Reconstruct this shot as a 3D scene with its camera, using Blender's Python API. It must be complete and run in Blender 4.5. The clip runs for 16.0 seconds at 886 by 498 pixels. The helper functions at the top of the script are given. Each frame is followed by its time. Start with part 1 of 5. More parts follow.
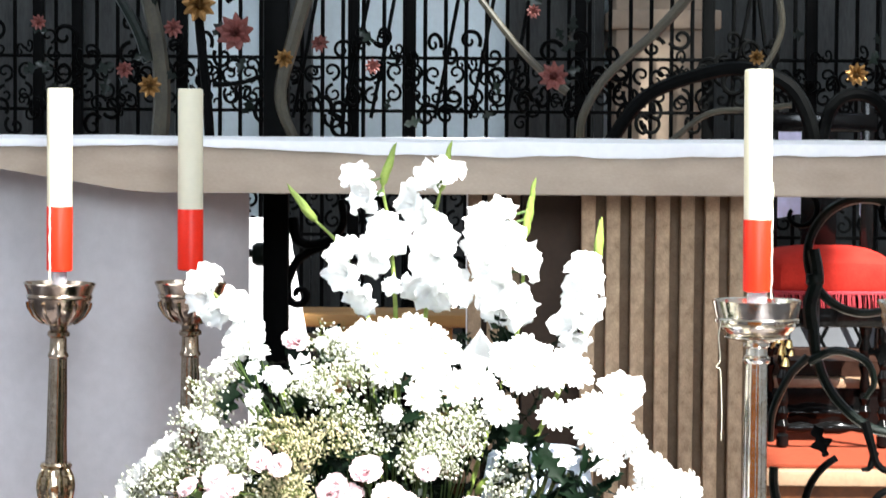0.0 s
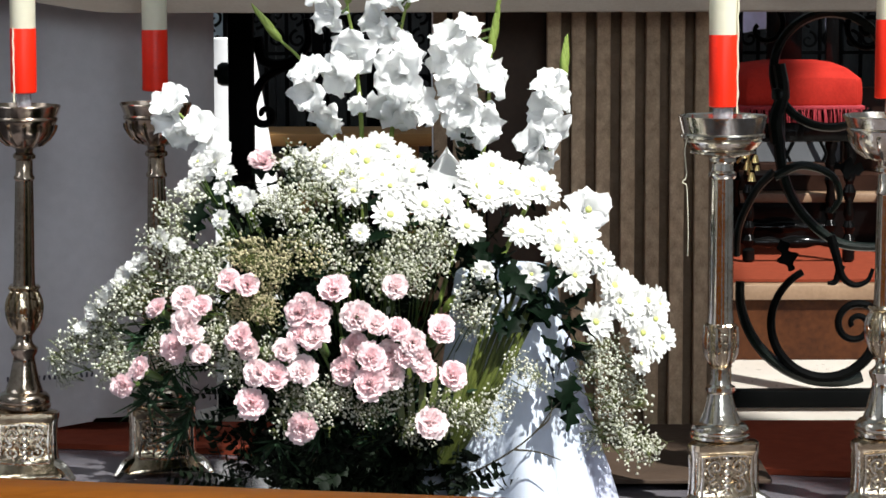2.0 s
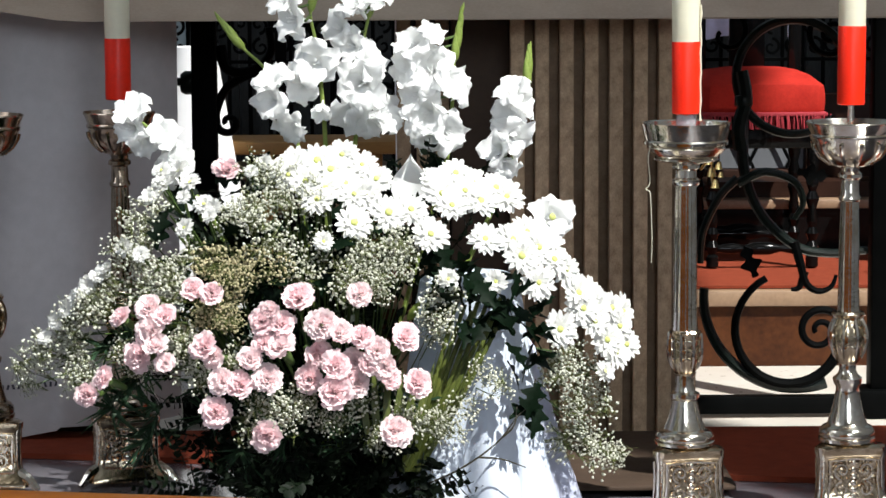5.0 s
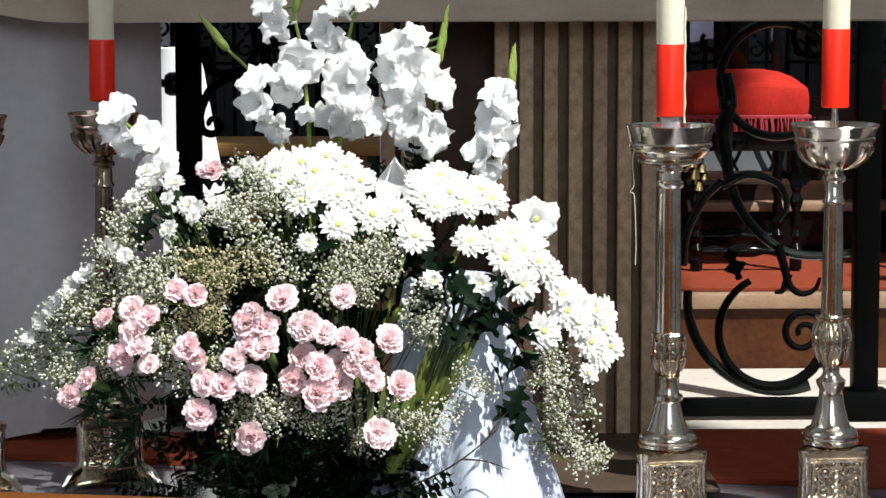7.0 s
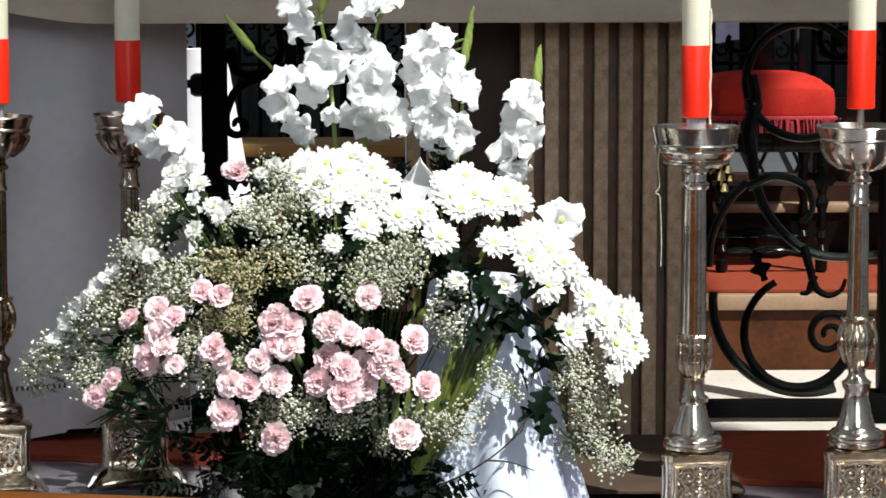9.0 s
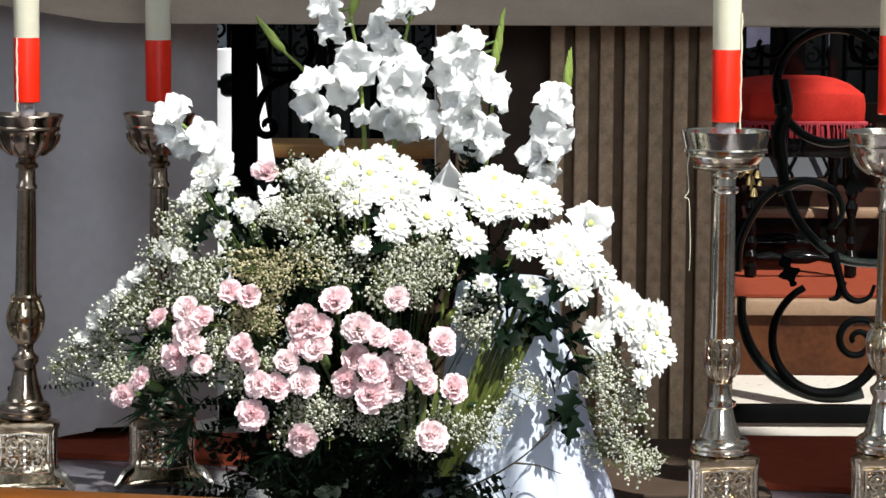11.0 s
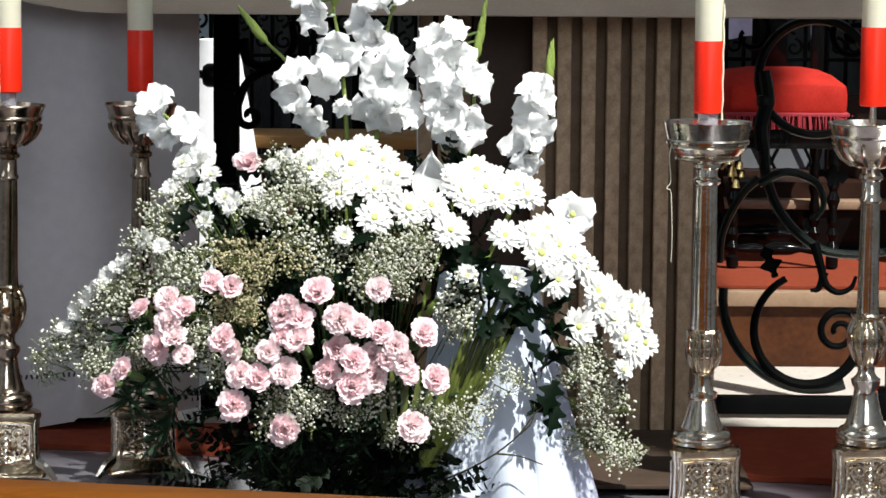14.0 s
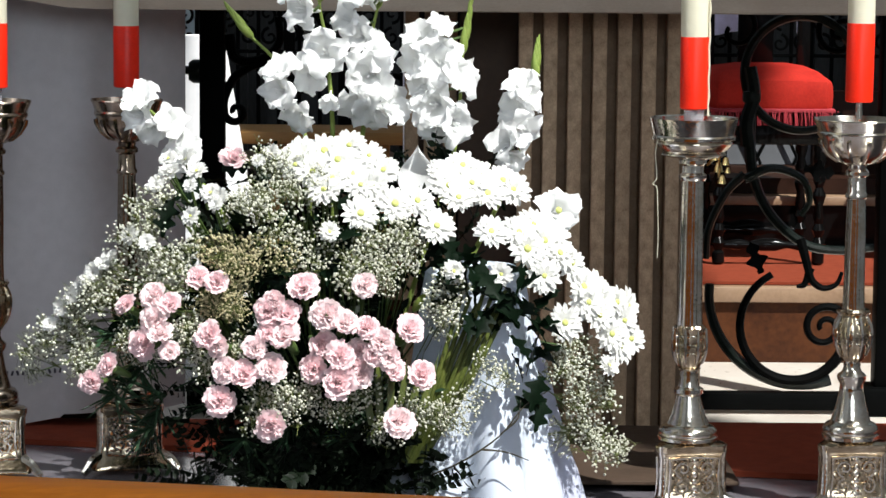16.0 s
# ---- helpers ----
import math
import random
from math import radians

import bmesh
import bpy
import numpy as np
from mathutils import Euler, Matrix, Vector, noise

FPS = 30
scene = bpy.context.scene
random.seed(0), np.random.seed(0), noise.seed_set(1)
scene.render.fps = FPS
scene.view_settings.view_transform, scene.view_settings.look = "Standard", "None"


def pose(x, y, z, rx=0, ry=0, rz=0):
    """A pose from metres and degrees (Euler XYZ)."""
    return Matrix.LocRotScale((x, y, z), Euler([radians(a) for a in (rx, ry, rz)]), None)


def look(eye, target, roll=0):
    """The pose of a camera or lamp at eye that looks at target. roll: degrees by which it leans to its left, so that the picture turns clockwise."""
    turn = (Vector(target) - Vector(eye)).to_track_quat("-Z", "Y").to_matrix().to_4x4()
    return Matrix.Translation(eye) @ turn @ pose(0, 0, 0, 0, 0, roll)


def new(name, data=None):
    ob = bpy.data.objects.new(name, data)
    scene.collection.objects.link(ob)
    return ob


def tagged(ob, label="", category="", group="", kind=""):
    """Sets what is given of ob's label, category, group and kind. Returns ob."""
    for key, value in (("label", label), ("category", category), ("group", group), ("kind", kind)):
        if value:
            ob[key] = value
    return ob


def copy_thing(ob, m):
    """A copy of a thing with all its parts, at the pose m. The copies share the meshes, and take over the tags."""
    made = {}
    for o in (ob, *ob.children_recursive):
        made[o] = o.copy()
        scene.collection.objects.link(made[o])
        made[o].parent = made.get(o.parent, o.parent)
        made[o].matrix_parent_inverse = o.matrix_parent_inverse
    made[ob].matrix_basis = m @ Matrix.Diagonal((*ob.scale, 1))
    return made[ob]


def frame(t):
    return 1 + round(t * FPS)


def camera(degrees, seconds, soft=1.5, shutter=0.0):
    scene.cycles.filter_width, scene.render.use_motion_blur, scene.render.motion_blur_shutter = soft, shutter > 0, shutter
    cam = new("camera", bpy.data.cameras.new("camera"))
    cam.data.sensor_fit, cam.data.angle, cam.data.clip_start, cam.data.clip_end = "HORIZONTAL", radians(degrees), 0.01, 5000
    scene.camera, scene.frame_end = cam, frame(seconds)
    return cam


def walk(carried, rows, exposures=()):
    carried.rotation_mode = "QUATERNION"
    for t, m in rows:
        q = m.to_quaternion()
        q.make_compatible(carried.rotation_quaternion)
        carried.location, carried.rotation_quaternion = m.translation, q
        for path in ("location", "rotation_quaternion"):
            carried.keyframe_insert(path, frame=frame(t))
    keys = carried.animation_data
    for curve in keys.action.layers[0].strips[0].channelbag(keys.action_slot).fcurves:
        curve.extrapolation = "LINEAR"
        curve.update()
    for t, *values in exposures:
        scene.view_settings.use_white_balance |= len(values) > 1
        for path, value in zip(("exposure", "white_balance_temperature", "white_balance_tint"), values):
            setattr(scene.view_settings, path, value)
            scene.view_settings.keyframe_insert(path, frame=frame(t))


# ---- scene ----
cam = camera(2 * math.degrees(math.atan(784 / 5000)), 16.0, shutter=0.9)
EYE = (0.0, 0.0, 1.06)
# seconds, pitch, roll, yaw: the camera turns where it is held
TURNS = [
    (0.0, -3.217, -0.398, 0.550),
    (0.1, -3.389, -0.381, 0.519),
    (0.2, -3.838, -0.365, 0.480),
    (0.3, -4.297, -0.348, 0.440),
    (0.4, -4.872, -0.331, 0.401),
    (0.5, -5.219, -0.314, 0.363),
    (0.6, -5.680, -0.264, 0.326),
    (0.7, -6.005, -0.214, 0.289),
    (0.8, -6.238, -0.163, 0.252),
    (0.9, -6.392, -0.113, 0.214),
    (1.0, -6.558, -0.062, 0.165),
    (1.5, -6.740, -0.000, -0.000),
    (2.0, -6.899, 0.117, -0.179),
    (2.5, -7.059, 0.268, -0.330),
    (3.0, -7.164, 0.435, -0.489),
    (3.5, -7.070, 0.389, -0.610),
    (4.0, -6.900, 0.334, -0.732),
    (6.5, -6.700, 0.114, -1.163),
    (7.0, -6.706, 0.097, -1.237),
    (7.5, -6.714, 0.150, -1.295),
    (8.0, -6.714, 0.151, -1.225),
    (8.5, -6.714, 0.154, -1.017),
    (9.0, -6.685, 0.094, -0.721),
    (9.5, -6.636, -0.012, -0.439),
    (12.0, -6.670, -0.438, -0.067),
    (12.5, -6.742, -0.480, -0.129),
    (13.0, -6.774, -0.475, -0.241),
    (13.5, -6.799, -0.465, -0.336),
    (14.0, -6.829, -0.482, -0.438),
    (14.5, -6.858, -0.518, -0.533),
    (15.0, -6.882, -0.499, -0.624),
    (15.5, -6.902, -0.501, -0.681),
    (16.0, -6.909, -0.509, -0.718),
]
EXPOSURES = [(t, 0.95 + s) for t, s in ((0.0, 1.5), (0.3, 1.34), (0.6, 0.76), (0.9, 0.36), (1.5, 0.02), (2.0, -0.06), (16.0, -0.10))]
walk(cam, [(t, pose(*EYE, 90 + p, r, y)) for t, p, r, y in TURNS], EXPOSURES)

# ---- light ----
world = bpy.data.worlds.new("sky")
scene.world = world
world.use_nodes = True
sky = world.node_tree.nodes.new("ShaderNodeTexSky")
sky.sky_type, sky.sun_disc = "NISHITA", False
SUN_FROM = Vector((0.45, -0.55, 1.0)).normalized()
sky.sun_elevation = math.asin(SUN_FROM.z)
sky.sun_rotation = math.atan2(SUN_FROM.x, SUN_FROM.y)
world.node_tree.links.new(sky.outputs[0], world.node_tree.nodes["Background"].inputs[0])
world.node_tree.nodes["Background"].inputs[1].default_value = 0.1


def lamp(name, kind, m, energy, colour, **more):
    data = bpy.data.lights.new(name, kind)
    data.energy, data.color = energy, colour
    for key, value in more.items():
        if key == "size":
            data.size = value
        elif key == "size_y":
            data.shape, data.size_y = "RECTANGLE", value
        elif key == "angle":
            data.angle = value
    ob = new(name, data)
    ob.matrix_world = m
    return ob


lamp("sun", "SUN", look(SUN_FROM * 30, (0, 0, 0)), 4.6, (0.98, 0.98, 0.945), angle=radians(0.6))
# Added area fills with no visible source; they lift the shaded fronts and sides.
lamp("nave_fill", "AREA", look((1.6, -6.9, 4.6), (0, 5, 0.6)), 150, (0.87, 0.96, 1.03), size=3.4, size_y=3.6)
lamp("side_fill", "AREA", look((4.45, 4.6, 8.4), (0.0, 5.4, 0.5)), 48, (0.82, 0.93, 1.03), size=5.6, size_y=5.4)
lamp("left_fill", "AREA", look((-4.35, 3.4, 4.0), (0, 5.4, 0.5)), 24, (0.9, 0.94, 1.0), size=2.4, size_y=3.0)

# ---- materials ----


def mat(name, colour, rough=0.5, metal=0.0, vary=0.15, scale=20.0, bump=0.0, fine=8.0, second=None, stretch=(1, 1, 1),
        through_light=0.0, coat=0.0, island=0.0, glass=0.0, spec=0.5):
    m = bpy.data.materials.new(name)
    m.use_nodes = True
    nodes, links = m.node_tree.nodes, m.node_tree.links
    bsdf = nodes["Principled BSDF"]
    where, turn = nodes.new("ShaderNodeTexCoord"), nodes.new("ShaderNodeMapping")
    turn.inputs["Scale"].default_value = stretch
    links.new(where.outputs["Object"], turn.inputs[0])
    broad, grain = nodes.new("ShaderNodeTexNoise"), nodes.new("ShaderNodeTexNoise")
    broad.inputs["Scale"].default_value, broad.inputs["Detail"].default_value = scale, 5
    grain.inputs["Scale"].default_value, grain.inputs["Detail"].default_value = scale * fine, 6
    for n in (broad, grain):
        links.new(turn.outputs[0], n.inputs["Vector"])
    ramp = nodes.new("ShaderNodeValToRGB")
    dark = second or tuple(c * (1 - vary) for c in colour)
    light = colour if second else tuple(min(1, c * (1 + vary * 0.6)) for c in colour)
    ramp.color_ramp.elements[0].position, ramp.color_ramp.elements[1].position = 0.32, 0.68
    ramp.color_ramp.elements[0].color, ramp.color_ramp.elements[1].color = (*dark, 1), (*light, 1)
    both = nodes.new("ShaderNodeMix")
    both.inputs[0].default_value = 0.4
    links.new(broad.outputs["Fac"], both.inputs[2])
    links.new(grain.outputs["Fac"], both.inputs[3])
    links.new(both.outputs[0], ramp.inputs[0])
    tone = ramp.outputs[0]
    if island:
        info, hue = nodes.new("ShaderNodeObjectInfo"), nodes.new("ShaderNodeHueSaturation")
        span = nodes.new("ShaderNodeMapRange")
        span.inputs[3].default_value, span.inputs[4].default_value = 1 - island, 1 + island
        links.new(info.outputs["Random"], span.inputs[0])
        links.new(span.outputs[0], hue.inputs["Value"])
        links.new(tone, hue.inputs["Color"])
        tone = hue.outputs[0]
    links.new(tone, bsdf.inputs["Base Color"])
    span = nodes.new("ShaderNodeMapRange")
    span.inputs[3].default_value, span.inputs[4].default_value = max(0.02, rough * 0.75), min(1, rough * 1.25)
    links.new(grain.outputs["Fac"], span.inputs[0])
    links.new(span.outputs[0], bsdf.inputs["Roughness"])
    bsdf.inputs["Metallic"].default_value = metal
    bsdf.inputs["Specular IOR Level"].default_value = spec
    bsdf.inputs["Coat Weight"].default_value = coat
    bsdf.inputs["Transmission Weight"].default_value = glass
    if bump:
        b = nodes.new("ShaderNodeBump")
        b.inputs["Strength"].default_value, b.inputs["Distance"].default_value = 0.6, bump
        links.new(both.outputs[0], b.inputs["Height"])
        links.new(b.outputs[0], bsdf.inputs["Normal"])
    if through_light:
        leaf, mix = nodes.new("ShaderNodeBsdfTranslucent"), nodes.new("ShaderNodeMixShader")
        links.new(tone, leaf.inputs[0])
        mix.inputs[0].default_value = through_light
        links.new(bsdf.outputs[0], mix.inputs[1])
        links.new(leaf.outputs[0], mix.inputs[2])
        links.new(mix.outputs[0], nodes["Material Output"].inputs[0])
    return m


PLASTER = mat("plaster", (0.62, 0.61, 0.60), 0.85, vary=0.12, scale=3, bump=0.002, fine=20)
NORTH_PLASTER = mat("pale_blue_plaster", (0.66, 0.76, 0.80), 0.85, vary=0.12, scale=3, bump=0.002, fine=20)
# Tone of the stand-in panels: wall shade put into a dark colour.
SHADE_PANEL = mat("shade_panel", (0.050, 0.053, 0.053), 0.5, spec=0.15, second=(0.022, 0.023, 0.023), scale=4, stretch=(6, 6, 1), bump=0.0005)
STONE = mat("travertine", (0.43, 0.345, 0.265), 0.6, second=(0.32, 0.25, 0.19), scale=9, bump=0.001, stretch=(1, 1, 3), fine=14)
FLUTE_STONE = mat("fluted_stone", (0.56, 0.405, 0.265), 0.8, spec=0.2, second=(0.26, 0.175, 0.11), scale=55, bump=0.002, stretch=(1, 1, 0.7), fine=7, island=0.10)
# Flute stone darkened: the shade between the flutes is put into this colour.
SHADED_GROOVE = mat("shaded_groove", (0.23, 0.16, 0.105), 0.8, spec=0.2, second=(0.15, 0.10, 0.063), scale=30, bump=0.002, fine=8)
# Altar stone in near-black brown: the shade on its returns is painted in.
SHADED_STONE = mat("shaded_brown_stone", (0.055, 0.036, 0.025), 0.7, spec=0.2, vary=0.25, scale=10, bump=0.001)
FLOOR_STONE = mat("grey_marble", (0.135, 0.125, 0.14), 0.2, second=(0.085, 0.078, 0.088), scale=5, fine=12)
MARBLE = mat("pale_marble", (0.62, 0.58, 0.52), 0.3, second=(0.50, 0.44, 0.38), scale=6, fine=10)
CARPET = mat("red_carpet", (0.215, 0.042, 0.020), 0.95, spec=0.1, second=(0.150, 0.028, 0.013), scale=40, bump=0.002, fine=10)
BROWN_WOOD = mat("dark_brown_wood", (0.030, 0.013, 0.008), 0.5, spec=0.1, second=(0.014, 0.006, 0.004), scale=5, fine=8)
GREY_PAINT = mat("grey_paint", (0.10, 0.105, 0.115), 0.7, vary=0.15, scale=8)
RISER_WOOD = mat("brown_marble", (0.080, 0.026, 0.008), 0.5, spec=0.15, second=(0.026, 0.008, 0.003), scale=9, fine=8)
NOSING = mat("step_marble", (0.27, 0.175, 0.108), 0.45, second=(0.19, 0.115, 0.068), scale=12)
PEW_WOOD = mat("orange_wood", (0.84, 0.26, 0.022), 0.5, spec=0.2, second=(0.64, 0.17, 0.013), scale=5, stretch=(1, 8, 8))
LINEN = mat("white_linen", (0.88, 0.88, 0.89), 0.9, vary=0.05, scale=60, bump=0.0006, fine=12, through_light=0.15)
SHEER = mat("pale_blue_white_cloth", (0.70, 0.765, 0.87), 0.85, vary=0.05, scale=40, bump=0.0005, fine=12, through_light=0.3)
LILAC = mat("lilac_white_cloth", (0.60, 0.63, 0.78), 0.85, vary=0.06, scale=40, bump=0.0005, fine=12, through_light=0.3)
FRONTAL = mat("old_white_linen", (0.54, 0.515, 0.52), 0.9, vary=0.08, scale=40, bump=0.0006, fine=12, through_light=0.1)
THREAD = mat("dark_thread", (0.05, 0.045, 0.06), 0.8)
SILVER = mat("worn_silver", (0.92, 0.88, 0.80), 0.13, 1.0, second=(0.58, 0.47, 0.33), scale=26, bump=0.0016, fine=6)
# For the left candlesticks: their shade and bronze tone share one darker colour.
SHADED_SILVER = mat("shaded_silver", (0.62, 0.52, 0.42), 0.16, 1.0, second=(0.27, 0.19, 0.12), scale=22, bump=0.0014, fine=5)
GILT_SILVER = mat("tarnished_silver", (0.80, 0.68, 0.50), 0.14, 1.0, second=(0.22, 0.14, 0.065), scale=34, bump=0.003, fine=2.5)
BRASS = mat("brass", (0.80, 0.58, 0.24), 0.22, 1.0, scale=30)
WAX = mat("ivory_wax", (0.83, 0.79, 0.62), 0.45, vary=0.04, scale=12, bump=0.0004, through_light=0.25)
RED_WAX = mat("red_wax", (0.76, 0.020, 0.004), 0.4, vary=0.12, scale=30, bump=0.0003, spec=0.3)
CLEAR = mat("clear_plastic", (0.85, 0.86, 0.95), 0.12, glass=0.8)
WICK = mat("wick", (0.02, 0.018, 0.016), 0.9)
IRON = mat("wrought_iron", (0.0028, 0.003, 0.003), 0.5, 0.0, spec=0.025, second=(0.0014, 0.0016, 0.0016), scale=25, bump=0.001)
IRON_GREEN = mat("green_iron", (0.007, 0.012, 0.009), 0.3, 0.0, spec=0.2, second=(0.0028, 0.004, 0.0034), scale=25, bump=0.001)
VINE = mat("painted_vine", (0.055, 0.048, 0.032), 0.5, 0.0, spec=0.3, second=(0.026, 0.024, 0.017), scale=20)
PAINT_RED = mat("painted_red_iron", (0.15, 0.04, 0.032), 0.55, vary=0.3, scale=30)
GILT = mat("gilded_iron", (0.26, 0.14, 0.045), 0.4, 0.7, vary=0.3, scale=30)
VELVET = mat("red_velvet", (0.44, 0.028, 0.018), 0.9, spec=0.1, second=(0.29, 0.015, 0.010), scale=18, bump=0.001)
FRINGE = mat("dark_red_fringe", (0.30, 0.02, 0.03), 0.9, vary=0.3, scale=60)
BLACK_WOOD = mat("black_polished_wood", (0.003, 0.003, 0.003), 0.14, scale=12, spec=0.16)
YELLOW_WOOD = mat("yellow_wood", (0.36, 0.19, 0.06), 0.5, second=(0.28, 0.14, 0.04), scale=4, stretch=(1, 8, 8))
TAN_STONE = mat("tan_stone", (0.27, 0.205, 0.15), 0.8, vary=0.2, scale=6)
VIOLET_CLOTH = mat("pale_violet_cloth", (0.60, 0.60, 0.80), 0.9, vary=0.2, scale=10)
PETAL = mat("white_petal", (0.96, 0.965, 0.955), 0.6, vary=0.015, scale=60, bump=0.0006, through_light=0.4)
PETAL_DAISY = mat("white_daisy_petal", (0.77, 0.77, 0.745), 0.6, vary=0.05, scale=80, through_light=0.38)
PINK = mat("pink_petal", (0.97, 0.83, 0.845), 0.6, second=(0.95, 0.72, 0.745), scale=45, through_light=0.42, island=0.02)
PALE_PINK = mat("pale_pink_petal", (0.98, 0.885, 0.89), 0.6, second=(0.97, 0.79, 0.80), scale=45, through_light=0.42, island=0.02)
EYE_YELLOW = mat("flower_eye", (0.50, 0.54, 0.16), 0.7, vary=0.25, scale=120)
BUD_GREEN = mat("bud_green", (0.34, 0.42, 0.10), 0.5, second=(0.22, 0.32, 0.06), scale=40, through_light=0.25)
STALK_GREEN = mat("stalk_green", (0.12, 0.14, 0.026), 0.45, second=(0.035, 0.055, 0.010), scale=30, stretch=(3, 3, 0.5), through_light=0.08)
STEM_GREEN = mat("stem_green", (0.09, 0.14, 0.035), 0.5, second=(0.045, 0.08, 0.02), scale=30)
# Leaf and fern greens near black: the bouquet's inner shade is in the colour.
SHADED_LEAF = mat("shaded_leaf", (0.0045, 0.0125, 0.0055), 0.5, spec=0.05, second=(0.0016, 0.005, 0.002), scale=30, bump=0.0006, through_light=0.1, island=0.3)
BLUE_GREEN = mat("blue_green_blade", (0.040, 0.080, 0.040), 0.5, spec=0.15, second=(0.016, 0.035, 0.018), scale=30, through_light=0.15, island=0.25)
SHADED_FERN = mat("shaded_fern", (0.0045, 0.010, 0.004), 0.6, spec=0.12, second=(0.002, 0.0045, 0.0016), scale=30, through_light=0.06)
BREATH_WHITE = mat("tiny_white_bloom", (0.65, 0.65, 0.55), 0.7, vary=0.14, scale=90, through_light=0.25, island=0.10)
BREATH_CREAM = mat("tiny_cream_bloom", (0.55, 0.49, 0.30), 0.7, vary=0.15, scale=90, through_light=0.25)
BREATH_STEM = mat("thin_green_stem", (0.11, 0.13, 0.035), 0.6, vary=0.3, scale=40)
TERRACOTTA = mat("terracotta", (0.42, 0.12, 0.045), 0.7, vary=0.2, scale=15)

# ---- mesh tools ----


def mesh_from(bm, name, *materials, smooth=True, angle=40):
    me = bpy.data.meshes.new(name)
    bmesh.ops.recalc_face_normals(bm, faces=bm.faces)
    bm.to_mesh(me)
    bm.free()
    for m in materials:
        me.materials.append(m)
    if smooth:
        me.shade_smooth()
        me.set_sharp_from_angle(angle=radians(angle))
    return me


def part(name, bm, material, parent=None, label="", smooth=True, m=None):
    """One mesh object, under a thing or a part."""
    me = bm if isinstance(bm, bpy.types.Mesh) else mesh_from(bm, name, material, smooth=smooth)
    ob = new(name, me)
    ob.parent = parent
    if m is not None:
        ob.matrix_basis = m
    return tagged(ob, label)


def thing(name, at, label, category, group="", kind=""):
    ob = new(name)
    ob.empty_display_size = 0.05
    ob.location = at
    return tagged(ob, label, category, group, kind)


def box(bm, x0, x1, y0, y1, z0, z1, bevel=0.0):
    b = bmesh.new()
    bmesh.ops.create_cube(b, size=1)
    bmesh.ops.transform(b, verts=b.verts, matrix=Matrix.Translation(((x0 + x1) / 2, (y0 + y1) / 2, (z0 + z1) / 2))
                        @ Matrix.Diagonal((x1 - x0, y1 - y0, z1 - z0, 1)))
    if bevel:
        bmesh.ops.bevel(b, geom=b.edges[:], offset=bevel, segments=2, affect="EDGES", profile=0.5)
    join(bm, b)
    return bm


def join(bm, other, m=None):
    if m is not None:
        bmesh.ops.transform(other, verts=other.verts, matrix=m)
    table = {v: bm.verts.new(v.co) for v in other.verts}
    for f in other.faces:
        bm.faces.new([table[v] for v in f.verts]).material_index = f.material_index
    other.free()


def loft(bm, rings, closed_ends=True, index=0):
    """Skin through rings of equally many points."""
    rows = [[bm.verts.new(p) for p in ring] for ring in rings]
    n = len(rows[0])
    for a, b in zip(rows, rows[1:]):
        for i in range(n):
            bm.faces.new((a[i], a[(i + 1) % n], b[(i + 1) % n], b[i])).material_index = index
    if closed_ends:
        bm.faces.new(rows[0][::-1]).material_index = index
        bm.faces.new(rows[-1]).material_index = index
    return bm


def lathe(bm, profile, n=32, centre=(0, 0), wobble=None):
    rings = []
    for r, z in profile:
        ring = []
        for i in range(n):
            a = 2 * math.pi * i / n
            k = r * (wobble(a, z) if wobble else 1)
            ring.append((centre[0] + k * math.cos(a), centre[1] + k * math.sin(a), z))
        rings.append(ring)
    return loft(bm, rings)


def smooth_line(points, steps=6):
    """Catmull-Rom line through the points."""
    p = [Vector(q) for q in points]
    p = [2 * p[0] - p[1], *p, 2 * p[-1] - p[-2]]
    out = []
    for i in range(1, len(p) - 2):
        a, b, c, d = p[i - 1:i + 3]
        for s in range(steps):
            t = s / steps
            out.append(0.5 * (2 * b + (c - a) * t + (2 * a - 5 * b + 4 * c - d) * t * t + (3 * b - a - 3 * c + d) * t ** 3))
    return out + [p[-2]]


def tube(bm, points, radius, n=8, flat=1.0, index=0):
    """A round or flattened bar along a line; radius: one, or one at each end, or one at each point."""
    p = [Vector(q) for q in points]
    m = len(p)
    if not isinstance(radius, (list, tuple)):
        radius = (radius, radius)
    if len(radius) != m:
        radius = [radius[0] + (radius[-1] - radius[0]) * i / (m - 1) for i in range(m)]
    rings, side = [], None
    for i in range(m):
        ahead = (p[min(i + 1, m - 1)] - p[max(i - 1, 0)]).normalized()
        if side is None:
            side = ahead.cross(Vector((0, 1, 0)))
            if side.length < 0.2:
                side = ahead.cross(Vector((1, 0, 0)))
        side = (side - ahead * side.dot(ahead)).normalized()
        up = ahead.cross(side)
        rings.append([p[i] + radius[i] * (math.cos(2 * math.pi * k / n) * side + flat * math.sin(2 * math.pi * k / n) * up) for k in range(n)])
    return loft(bm, rings, index=index)


def spiral(centre, r0, r1, a0, a1, y, steps=28):
    """Points of a volute in the plane of the fence."""
    out = []
    for i in range(steps + 1):
        t = i / steps
        r, a = r0 + (r1 - r0) * t, radians(a0 + (a1 - a0) * t)
        out.append((centre[0] + r * math.cos(a), y, centre[1] + r * math.sin(a)))
    return out


def sheet(bm, grid, index=0):
    rows = [[bm.verts.new(p) for p in row] for row in grid]
    for a, b in zip(rows, rows[1:]):
        for i in range(len(a) - 1):
            bm.faces.new((a[i], a[i + 1], b[i + 1], b[i])).material_index = index
    return bm


